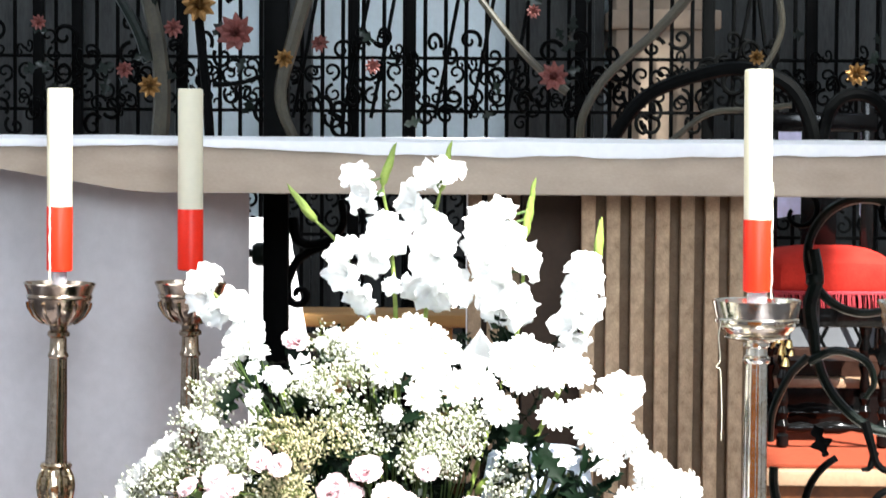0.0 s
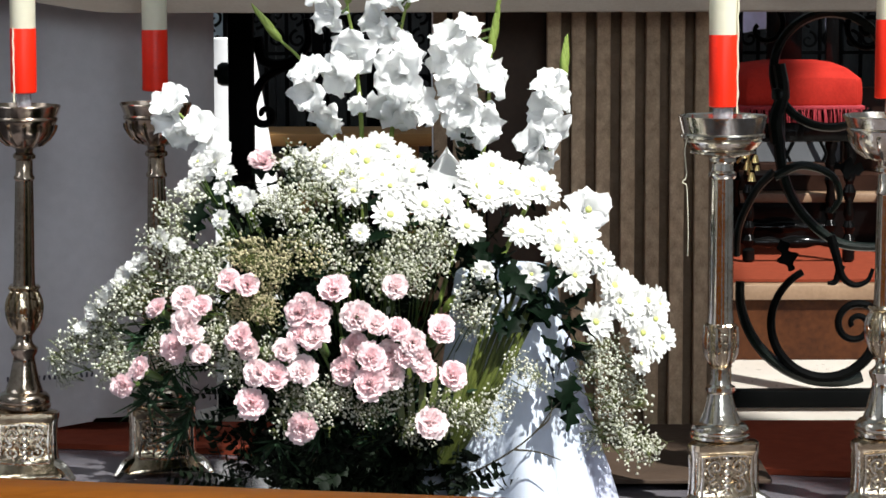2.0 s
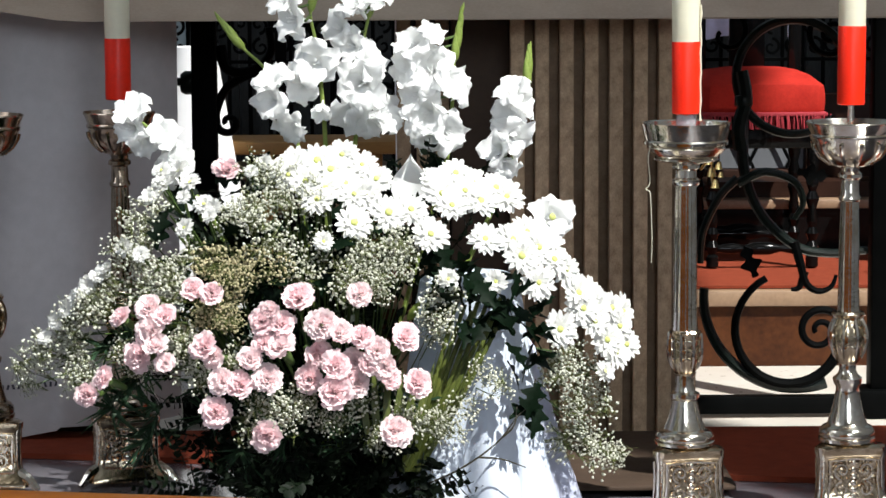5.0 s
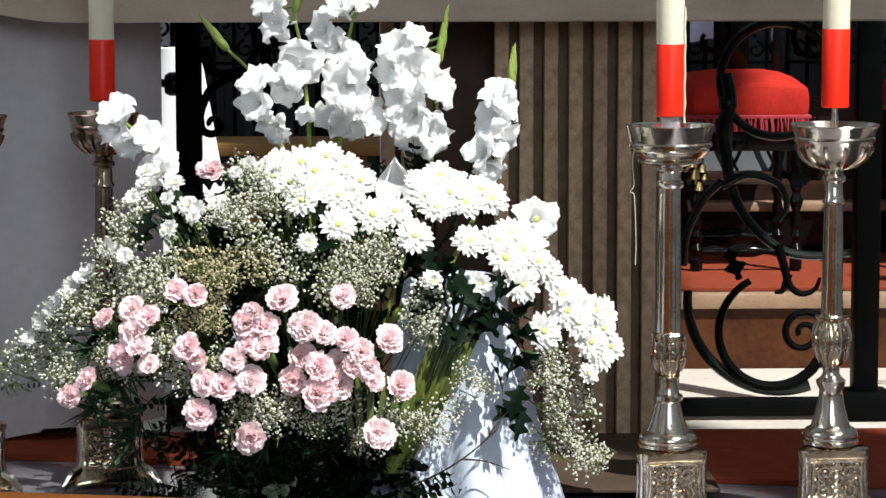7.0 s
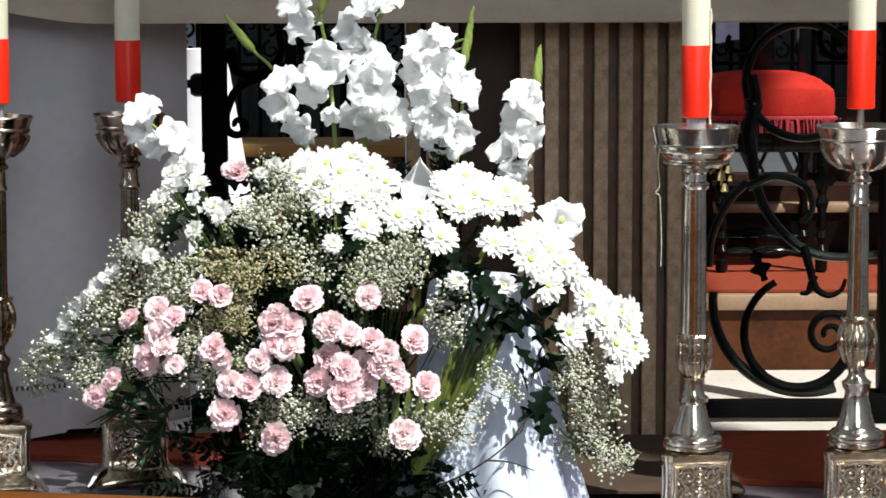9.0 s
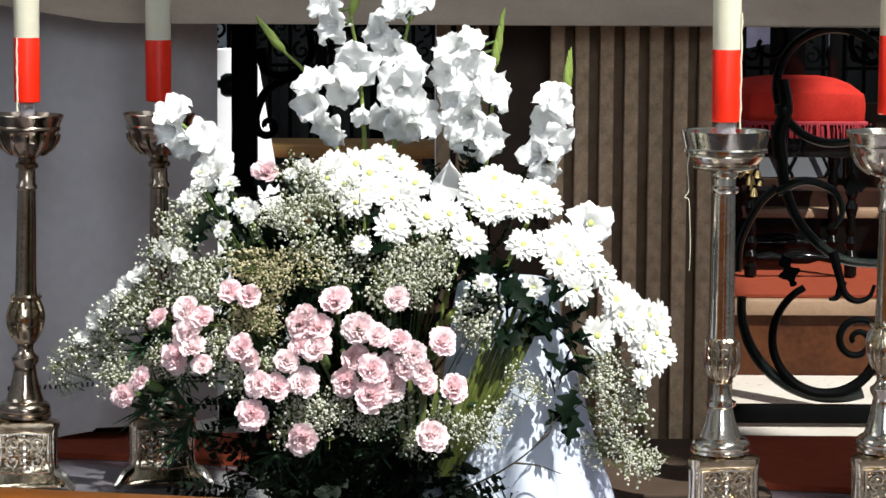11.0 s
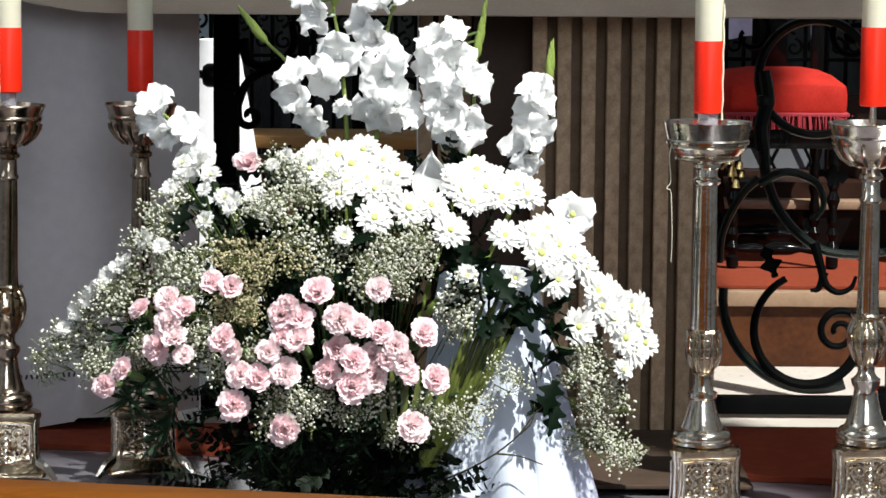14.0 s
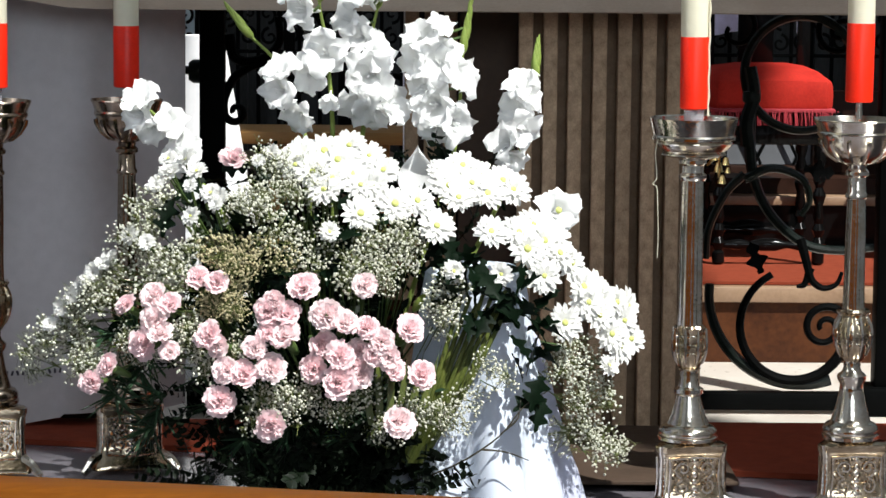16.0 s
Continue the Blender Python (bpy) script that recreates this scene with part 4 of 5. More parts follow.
ob = tagged(new("draped_stand", mesh_from(bm, "draped_stand", LINEN)), "narrow stand covered with a sunlit white cloth", "stand")
ob.location = (-0.475, 6.62, -0.045)
bm = bmesh.new()
thick_sheet(bm, [[(0.78 + 0.017 * i, 7.978 + 0.004 * math.sin(i * 1.3), 0.98 - 0.067 * j + 0.006 * math.sin(i * 0.9)) for i in range(16)] for j in range(5)], 0.004)
cloth = tagged(new("hanging_cloth", mesh_from(bm, "hanging_cloth", VIOLET_CLOTH)), "pale violet cloth hung on the iron grille", "cloth")
bell = thing("brass_bells", (0.588, 5.60, 0.55), "small cluster of brass altar bells beside the support", "bells")
for dx, dz, r in ((0.0, 0.0, 0.010), (0.012, 0.014, 0.008), (-0.008, 0.022, 0.008), (0.005, -0.022, 0.009), (0.016, -0.004, 0.006)):
    part("bell", lathe(bmesh.new(), [(0.001, r), (r * 0.5, r * 0.8), (r * 0.75, 0), (r, -r), (r * 0.8, -r * 0.95)], 14), BRASS, bell, m=pose(dx + 0.036, -0.02 * (dx > 0), dz, 0, 400 * dx, 0))
part("bracket", tube(bmesh.new(), [(0.02, 0.05, 0.0), (0.03, 0.02, 0.02), (0.036, 0, 0.03), (0.036, -0.01, -0.02)], 0.003, 6), BRASS, bell)

part("cord", tube(bmesh.new(), [(-0.004, 5.80, 0.858), (-0.005, 5.80, 0.7), (-0.003, 5.80, 0.45)], 0.0016, 6), LINEN, altar, "thin pale cord")

# ---- white cloth stand behind the flowers ----


def drape(profile, turn, deep):
    """A cloth that hangs from a round top in soft folds, deeper towards the floor."""
    def folds(a, z):
        k = deep * max(0, 0.45 - z)
        return 1 + k * (math.sin(6 * a + turn + 0.8 * math.sin(9 * z)) + 0.45 * math.sin(10 * a + 2.1 * turn - 3 * z) + 0.25 * noise.noise((3 * math.cos(a), 3 * math.sin(a), 5 * z)))
    return lathe(bmesh.new(), profile, 140, wobble=folds)


stand = thing("flower_stand_cloth", (0.120, 4.795, 0.0), "bluish white cloth falling in folds over a low flower stand", "cloth")
part("cloth", drape([(0.02, 0.455), (0.070, 0.451), (0.084, 0.44), (0.090, 0.40), (0.094, 0.35), (0.100, 0.28), (0.108, 0.20), (0.116, 0.14), (0.124, 0.08), (0.138, 0.002)], 1.6, 0.34), SHEER, stand)
part("underlay", drape([(0.02, 0.33), (0.070, 0.325), (0.080, 0.31), (0.092, 0.26), (0.106, 0.20), (0.122, 0.13), (0.138, 0.08), (0.158, 0.002)], 0.4, 0.22), LILAC, stand, "thin lilac white underlay", m=Matrix.Translation((0.034, 0.075, 0)))

# ---- flower arrangement ----
# place and width of each carnation
CARNATIONS = [
    (-0.513, 4.612, 0.282, 0.046), (-0.482, 4.602, 0.309, 0.046), (-0.455, 4.608, 0.409, 0.041), (-0.408, 4.593, 0.427, 0.048),
    (-0.405, 4.58, 0.39, 0.055), (-0.382, 4.574, 0.416, 0.042), (-0.422, 4.579, 0.352, 0.057), (-0.396, 4.563, 0.367, 0.046),
    (-0.382, 4.563, 0.341, 0.037), (-0.337, 4.58, 0.459, 0.042), (-0.306, 4.567, 0.455, 0.042), (-0.315, 4.539, 0.37, 0.051),
    (-0.299, 4.539, 0.355, 0.044), (-0.287, 4.527, 0.316, 0.047), (-0.259, 4.522, 0.31, 0.051), (-0.3, 4.531, 0.266, 0.054),
    (-0.213, 4.516, 0.318, 0.054), (-0.241, 4.522, 0.354, 0.042), (-0.215, 4.527, 0.229, 0.056), (-0.221, 4.533, 0.414, 0.049),
    (-0.192, 4.533, 0.405, 0.051), (-0.207, 4.533, 0.43, 0.042),
]
CARNATIONS_REST = [
    (-0.192, 4.52, 0.372, 0.056), (-0.218, 4.526, 0.378, 0.04), (-0.163, 4.539, 0.45, 0.053), (-0.126, 4.526, 0.408, 0.056),
    (-0.097, 4.523, 0.394, 0.047), (-0.136, 4.54, 0.36, 0.051), (-0.144, 4.535, 0.318, 0.051), (-0.061, 4.521, 0.388, 0.042),
    (-0.037, 4.522, 0.366, 0.045), (-0.072, 4.54, 0.347, 0.045), (-0.104, 4.512, 0.343, 0.052), (-0.107, 4.511, 0.301, 0.058),
    (-0.07, 4.537, 0.311, 0.047), (-0.023, 4.522, 0.341, 0.045), (-0.017, 4.522, 0.319, 0.04), (0.007, 4.535, 0.382, 0.054),
    (0.025, 4.528, 0.311, 0.051), (-0.01, 4.532, 0.231, 0.057), (-0.066, 4.544, 0.455, 0.044), (-0.086, 4.537, 0.325, 0.045),
    (-0.049, 4.522, 0.346, 0.04),
]
DAISIES = [
    (-0.175, 4.741, 0.644), (-0.137, 4.747, 0.649), (-0.095, 4.765, 0.657), (-0.061, 4.744, 0.642),
    (-0.037, 4.714, 0.620), (-0.155, 4.701, 0.619), (-0.121, 4.685, 0.607), (-0.089, 4.698, 0.615),
    (-0.113, 4.726, 0.636), (-0.074, 4.679, 0.598), (-0.135, 4.668, 0.592), (-0.198, 4.730, 0.636),
    (-0.074, 4.636, 0.555), (0.052, 4.650, 0.534), (-0.018, 4.659, 0.569), (0.020, 4.674, 0.573), (-0.055, 4.681, 0.598),
    (-0.184, 4.715, 0.628),
]
DAISIES_MIDDLE = [
    (0.063, 4.746, 0.613), (0.097, 4.788, 0.623), (0.126, 4.782, 0.607), (0.089, 4.708, 0.576), (0.139, 4.747, 0.580),
    (0.165, 4.800, 0.596), (0.111, 4.749, 0.596), (0.072, 4.722, 0.594), (0.184, 4.795, 0.582), (0.144, 4.686, 0.522),
]
DAISIES_ARCH = [
    (0.191, 4.715, 0.518), (0.216, 4.747, 0.527), (0.235, 4.738, 0.501), (0.262, 4.745, 0.479), (0.233, 4.693, 0.447),
    (0.282, 4.750, 0.461), (0.205, 4.702, 0.491), (0.255, 4.762, 0.503), (0.303, 4.745, 0.423), (0.333, 4.766, 0.398),
    (0.363, 4.804, 0.388), (0.377, 4.807, 0.356), (0.352, 4.763, 0.339), (0.330, 4.750, 0.374), (0.390, 4.815, 0.323),
    (0.385, 4.837, 0.376), (0.310, 4.738, 0.397), (0.268, 4.686, 0.369), (0.323, 4.769, 0.420), (0.368, 4.777, 0.316),
]
SMALL_BLOOMS = [
    (0.160, 4.648, 0.455), (0.080, 4.615, 0.464), (-0.356, 4.673, 0.545), (-0.124, 4.612, 0.528), (0.349, 4.747, 0.287),
    (-0.397, 4.778, 0.607), (-0.352, 4.754, 0.613), (-0.421, 4.767, 0.589), (-0.375, 4.803, 0.629),
    (-0.406, 4.831, 0.627), (-0.496, 4.699, 0.467), (-0.521, 4.706, 0.447), (-0.325, 4.697, 0.582),
]
TINY_BLOOMS = [
    (-0.504, 4.704, 0.465), (-0.521, 4.706, 0.447), (-0.542, 4.712, 0.427), (-0.558, 4.716, 0.408),
    (-0.489, 4.700, 0.477), (-0.531, 4.707, 0.436), (-0.576, 4.724, 0.387), (-0.597, 4.733, 0.357),
    (-0.459, 4.706, 0.512), (-0.307, 4.689, 0.581), (-0.314, 4.677, 0.567), (-0.421, 4.767, 0.589),
    (-0.406, 4.797, 0.612), (-0.246, 4.740, 0.635), (-0.225, 4.757, 0.648), (-0.360, 4.729, 0.593),
    (-0.428, 4.678, 0.503),
]
BREATH = [
    (-0.212, 4.752, 0.634), (-0.232, 4.733, 0.618), (-0.643, 4.784, 0.286), (-0.610, 4.753, 0.320),
    (-0.572, 4.728, 0.358), (-0.547, 4.717, 0.388), (-0.517, 4.706, 0.419), (-0.482, 4.697, 0.449),
    (-0.459, 4.705, 0.486), (-0.441, 4.723, 0.522), (-0.429, 4.746, 0.553), (-0.577, 4.727, 0.339),
    (-0.495, 4.680, 0.394), (-0.446, 4.667, 0.434), (-0.388, 4.647, 0.455), (-0.360, 4.656, 0.492),
    (-0.321, 4.632, 0.476), (-0.283, 4.627, 0.486), (-0.255, 4.607, 0.460), (-0.227, 4.621, 0.496),
    (-0.292, 4.608, 0.442), (-0.329, 4.605, 0.404), (-0.358, 4.607, 0.376), (-0.212, 4.711, 0.604),
    (-0.182, 4.674, 0.575), (-0.230, 4.690, 0.583), (-0.164, 4.696, 0.596), (-0.060, 4.635, 0.523),
    (-0.032, 4.622, 0.496), (-0.004, 4.645, 0.521), (-0.059, 4.609, 0.479), (-0.013, 4.611, 0.469),
    (0.015, 4.637, 0.503), (-0.041, 4.595, 0.443), (-0.429, 4.694, 0.497),
]
BREATH_REST = [
    (0.069, 4.615, 0.426), (0.047, 4.600, 0.400), (0.057, 4.597, 0.222), (0.282, 4.702, 0.304), (0.312, 4.726, 0.271),
    (0.292, 4.712, 0.235), (0.333, 4.750, 0.228), (0.325, 4.763, 0.177), (0.359, 4.836, 0.133), (0.294, 4.739, 0.171),
    (0.262, 4.685, 0.278), (0.340, 4.833, 0.114), (0.151, 4.621, 0.296), (-0.133, 4.564, 0.251), (-0.170, 4.563, 0.261),
    (-0.041, 4.590, 0.190), (0.034, 4.588, 0.233), (0.061, 4.607, 0.409), (0.090, 4.603, 0.235), (-0.525, 4.679, 0.298),
    (-0.556, 4.704, 0.313), (-0.416, 4.638, 0.400), (-0.257, 4.663, 0.548), (-0.295, 4.672, 0.547),
    (-0.399, 4.667, 0.481), (-0.087, 4.594, 0.453),
]
BREATH_LOW = [
    (-0.207, 4.564, 0.275), (-0.263, 4.576, 0.343), (-0.310, 4.601, 0.410), (-0.170, 4.561, 0.289),
    (-0.329, 4.589, 0.322), (-0.425, 4.624, 0.307), (-0.087, 4.566, 0.246), (-0.078, 4.611, 0.488),
    (-0.115, 4.625, 0.514), (-0.152, 4.605, 0.479), (-0.209, 4.635, 0.523), (-0.367, 4.605, 0.348),
    (-0.455, 4.646, 0.361), (-0.235, 4.571, 0.250), (-0.282, 4.593, 0.406),
]
LEAVES = [
    (-0.218, 4.628, 0.473), (-0.225, 4.625, 0.464), (-0.213, 4.631, 0.480), (-0.222, 4.631, 0.478),
    (0.062, 4.630, 0.415), (0.123, 4.647, 0.398), (0.190, 4.665, 0.339), (0.081, 4.650, 0.450), (0.114, 4.665, 0.453),
    (0.142, 4.672, 0.438), (0.171, 4.678, 0.418), (0.204, 4.684, 0.379), (0.209, 4.680, 0.355), (0.219, 4.677, 0.303),
    (0.100, 4.669, 0.471), (0.166, 4.667, 0.396), (0.205, 4.695, 0.411), (0.224, 4.679, 0.260), (0.090, 4.665, 0.472),
    (0.119, 4.682, 0.479), (0.062, 4.671, 0.499), (0.186, 4.713, 0.466), (-0.296, 4.678, 0.527), (-0.325, 4.702, 0.543),
    (-0.135, 4.639, 0.503), (-0.173, 4.664, 0.538), (0.214, 4.688, 0.373), (0.253, 4.705, 0.333), (0.293, 4.741, 0.346),
    (-0.385, 4.744, 0.558), (-0.247, 4.655, 0.511), (0.072, 4.687, 0.517), (0.244, 4.722, 0.407), (-0.078, 4.636, 0.494),
]
LILY = (0.266, 4.87, 0.539)
CALLA = (0.011, 4.84, 0.602)

BASE = Vector((-0.12, 4.98, 0.0))
HEART = Vector((-0.10, 5.02, 0.22))
bouquet = thing("flower_arrangement", BASE, "large arrangement of white gladioli, daisies, pink carnations and gypsophila", "flowers")


def facing(p, forward=0.55, jitter=0.25):
    """The pose of a bloom at p: its axis points away from the heart of the arrangement, towards the nave and the light."""
    out = (p - HEART).normalized() + Vector((0, -forward, 0.15)) + Vector([random.uniform(-jitter, jitter) for _ in range(3)])
    spin = Matrix.Rotation(random.uniform(0, 6.28), 4, "Z")
    return Matrix.Translation(p - BASE) @ out.to_track_quat("Z", "Y").to_matrix().to_4x4() @ spin


def petal(bm, m, length, width, tilt, curl, cup=0.0, ruffle=0.0, waves=3.0, nu=4, nv=4, tip=0.5, jag=0.0, phase=0.0, index=0):
    """A petal that starts at the origin of m and leans outward along its y."""
    rows = []
    turn = Matrix.Rotation(tilt, 4, "X")
    for j in range(nv + 1):
        t = j / nv
        w = width * math.sin(math.pi * (0.10 + (0.90 - 0.5 * tip) * t)) ** 0.8
        row = []
        for i in range(nu + 1):
            u = 2 * i / nu - 1
            wave = ruffle * t * t * math.sin(waves * u * math.pi + phase)
            l = length * (t - 0.16 * t * u * u * (1 - tip)) + (jag * t * (1 if i % 2 else -1))
            row.append(m @ turn @ Vector((w * u, l, curl * t * t + cup * u * u * t + wave)))
        rows.append(row)
    sheet(bm, rows, index)


def daisy_mesh(seed, opened=1.0):
    rnd = random.Random(seed)
    bm = bmesh.new()
    for n, l, w, tilt, z in ((16, 0.032, 0.0062, 0.06, 0.0), (14, 0.029, 0.0058, 0.22, 0.001), (8, 0.018, 0.0046, 0.5, 0.002)):
        for i in range(n):
            a = 2 * math.pi * (i + rnd.uniform(-0.25, 0.25)) / n
            m = Matrix.Translation((0, 0, z)) @ Matrix.Rotation(a, 4, "Z") @ Matrix.Translation((0, 0.003, 0))
            petal(bm, m, l * rnd.uniform(0.88, 1.08) * opened ** 0.3, w, tilt / opened + rnd.uniform(-0.14, 0.14), -0.004 * rnd.random(), 0.002, nu=2, nv=4, tip=0.3)
    return mesh_from(bm, "daisy", PETAL_DAISY, angle=70)


def eye_mesh():
    bm = bmesh.new()
    bmesh.ops.create_icosphere(bm, subdivisions=2, radius=0.0062)
    for v in bm.verts:
        v.co.z *= 0.55
        v.co += v.co.normalized() * 0.0006 * noise.noise(v.co * 900)
    return mesh_from(bm, "eye", EYE_YELLOW)


def carnation_mesh(seed, material):
    """A full rosette of fan-shaped petals with notched, waved rims, 0.06 across."""
    rnd = random.Random(seed)
    bm = bmesh.new()
    for n, length, lean, width, foot in ((7, 0.030, 92, 0.0165, -0.004), (8, 0.029, 70, 0.0160, -0.003), (7, 0.027, 47, 0.0150, -0.003), (6, 0.0245, 28, 0.0130, -0.001), (6, 0.022, 10, 0.0115, 0.0), (3, 0.020, -6, 0.0095, 0.001)):
        start = rnd.uniform(0, 6)
        for i in range(n):
            spin = Matrix.Rotation(start + 2 * math.pi * (i + rnd.uniform(-0.22, 0.22)) / n, 4, "Z")
            size, tip, phase = rnd.uniform(0.86, 1.1), lean + rnd.uniform(-13, 13), rnd.uniform(0, 6)
            rows, r, z = [], 0.002, foot
            for j in range(6):
                t = j / 5
                a = radians(tip * (0.35 + 0.65 * t) + (14 * t if lean < 60 else 0))
                row = []
                for k in range(9):
                    u = k / 4 - 1
                    w = width * size * (0.22 + 0.78 * t ** 0.8)
                    notch = (0.0011 * (1 if k % 2 else -1) - 0.0048 * u * u) * t ** 3
                    wave = 0.0026 * t * t * math.sin(4.2 * u + phase) + 0.0011 * t ** 3 * math.sin(11 * u + 2 * phase) - 0.003 * u * u * t
                    row.append(spin @ Vector((w * u, r + notch * math.sin(a) - wave * math.cos(a), z + notch * math.cos(a) + wave * math.sin(a))))
                rows.append(row)
                r, z = r + length * size / 5 * math.sin(a), z + length * size / 5 * math.cos(a)
            sheet(bm, rows)
    return mesh_from(bm, "carnation", material, angle=60)


def calyx_mesh():
    return mesh_from(lathe(bmesh.new(), [(0.003, -0.046), (0.006, -0.042), (0.0075, -0.030), (0.0085, -0.014), (0.007, -0.008)], 10), "calyx", STEM_GREEN)


def floret_mesh(seed, opened=1.0):
    """A gladiolus floret, 0.1 across: a short throat that flares into six broad petals with crimped rims."""
    rnd = random.Random(seed)
    bm = bmesh.new()
    for i in range(6):
        inner = i % 2
        spin = Matrix.Rotation(2 * math.pi * (i + rnd.uniform(-0.12, 0.12)) / 6, 4, "Z")
        length = rnd.uniform(0.058, 0.072) * (1.0 if inner else 0.94)
        width = rnd.uniform(0.019, 0.025) * (0.90 if inner else 1.1)
        flare = opened * rnd.uniform(85, 140) if i != 2 else opened * 60
        phase, crimp, skew = rnd.uniform(0, 6), rnd.uniform(0.8, 1.7), rnd.uniform(-0.010, 0.010)
        rows, r, z = [], 0.003 + 0.0016 * (1 - inner), -0.034
        for j in range(12):
            t = j / 11
            a = radians(12 + (flare - 12) * min(1, t * 1.15) ** 1.6)
            w = width * (0.14 + 0.86 * math.sin(math.pi * (0.04 + 0.93 * t)) ** 0.8) * (1 + 0.10 * math.sin(16 * t + phase)) * (1 if t < 0.99 else 0.4)
            row = []
            for k in range(9):
                u = k / 4 - 1
                rim = abs(u) ** 2.2 * t
                wave = crimp * (0.0062 * rim * math.sin(10.5 * t + phase + (1.7 if u > 0 else 0)) + 0.0022 * rim * math.sin(26 * t + 2 * phase + u)) + 0.006 * u * u * (1 - 1.5 * t) - 0.003 * (1 - abs(u)) ** 2 * t
                row.append(spin @ Vector((w * u + skew * t * t, r - wave * math.cos(a), z + wave * math.sin(a))))
            rows.append(row)
            r, z = r + length / 11 * math.sin(a), z + length / 11 * math.cos(a)
        sheet(bm, rows)
    tube(bm, [(0, 0, -0.055), (0, 0, -0.042), (0, 0, -0.028)], (0.003, 0.0055), 8)
    for i in range(3):
        tube(bm, [(0, 0, -0.03), (0.003 * math.cos(2 * i), 0.003 * math.sin(2 * i), -0.012), (0.005 * math.cos(2 * i), 0.005 * math.sin(2 * i), 0.002)], (0.0007, 0.0011), 5)
    return mesh_from(bm, "floret", PETAL, angle=60)


def bud_mesh():
    return mesh_from(lathe(bmesh.new(), [(0.002, 0), (0.006, 0.006), (0.0075, 0.016), (0.006, 0.030), (0.003, 0.040), (0.0008, 0.047)], 10), "bud", BUD_GREEN)


def spray_mesh(seed, blooms, spread, material):
    """A cloud of tiny blooms on hair-thin forked stems."""
    rnd = random.Random(seed)
    bm = bmesh.new()
    twigs = []
    for k in range(7):
        end = Vector((rnd.gauss(0, 0.5), rnd.gauss(0, 0.5), rnd.uniform(-0.3, 0.8))) * spread
        twigs.append(end)
        tube(bm, [(0, 0, -0.075), end * 0.4 + Vector((0, 0, -0.025)), end], (0.0007, 0.0004), 3, index=1)
    for i in range(blooms):
        d = Vector((rnd.gauss(0, 1), rnd.gauss(0, 1), rnd.gauss(0, 1))).normalized() * rnd.random() ** 0.45
        p = Vector((d.x, d.y, d.z * 0.8)) * spread
        near = min(twigs, key=lambda q: (q - p).length)
        tube(bm, [near * 0.75, p], (0.0004, 0.0003), 3, index=1)
        b = bmesh.new()
        bmesh.ops.create_icosphere(b, subdivisions=1, radius=rnd.choice((0.0016, 0.0024, 0.0030, 0.0034)))
        for v in b.verts:
            v.co *= rnd.uniform(0.75, 1.2)
        join(bm, b, Matrix.Translation(p))
    return mesh_from(bm, "gypsophila_spray", material, BREATH_STEM, smooth=False)


def tuft_mesh(seed, n, length, width, spread, material):
    """Narrow blades that rise from one point."""
    rnd = random.Random(seed)
    bm = bmesh.new()
    for i in range(n):
        m = Matrix.Rotation(rnd.uniform(0, 6.28), 4, "Z")
        petal(bm, m, length * rnd.uniform(0.5, 1.1), width * rnd.uniform(0.7, 1.2), math.pi / 2 - rnd.uniform(0, spread), rnd.uniform(-0.035, 0.01), width * 0.5, nu=2, nv=5, tip=0.05)
    return mesh_from(bm, "leaf_tuft", material, angle=70)


def twig_mesh(seed, material, pairs=9, length=0.13, leaf=0.017):
    """A twig with two rows of small oval leaves."""
    rnd = random.Random(seed)
    bm = bmesh.new()
    line = [Vector((0.012 * math.sin(2 * t), length * t, -0.03 * t * t)) for t in [i / 8 for i in range(9)]]
    tube(bm, line, (0.0014, 0.0006), 5)
    for i in range(pairs):
        t = 0.15 + 0.85 * i / pairs
        at = Vector((0.012 * math.sin(2 * t), length * t, -0.03 * t * t))
        for sgn in (-1, 1):
            m = Matrix.Translation(at) @ Matrix.Rotation(sgn * rnd.uniform(0.7, 1.2), 4, "Z") @ Matrix.Rotation(rnd.uniform(-0.8, 0.8), 4, "Y")
            petal(bm, m, leaf * rnd.uniform(0.7, 1.3), leaf * 0.34, rnd.uniform(-0.3, 0.5), -0.003, 0.002, nu=2, nv=4, tip=0.1)
    return mesh_from(bm, "leafy_twig", material, angle=70)


eye, calyx, bud = eye_mesh(), calyx_mesh(), bud_mesh()
daisies = [daisy_mesh(s) for s in (1, 2, 3, 4)]
half_open = [daisy_mesh(s, 0.6) for s in (7, 8)]
pinks = [carnation_mesh(s, PINK) for s in (11, 12, 13)] + [carnation_mesh(s, PALE_PINK) for s in (14, 15, 16)]
florets = [floret_mesh(s) for s in (21, 22, 23, 24, 25)] + [floret_mesh(26, 1.15), floret_mesh(27, 0.45)]
sprays = [spray_mesh(s, 90, 0.046, BREATH_WHITE) for s in (31, 32, 33)] + [spray_mesh(34, 110, 0.046, BREATH_CREAM)]
tufts = [tuft_mesh(s, 16, 0.085, 0.0028, 0.9, BLUE_GREEN) for s in (41, 42)]
twigs = [twig_mesh(s, SHADED_FERN) for s in (51, 52)] + [twig_mesh(53, SHADED_LEAF, 7, 0.11, 0.026)]
lobed = [leaf_mesh("leaf", SHADED_LEAF, 0.064, 0.026, 3, 0.02), leaf_mesh("leaf", SHADED_LEAF, 0.060, 0.022, 3, 0.012)]
stems = bmesh.new()


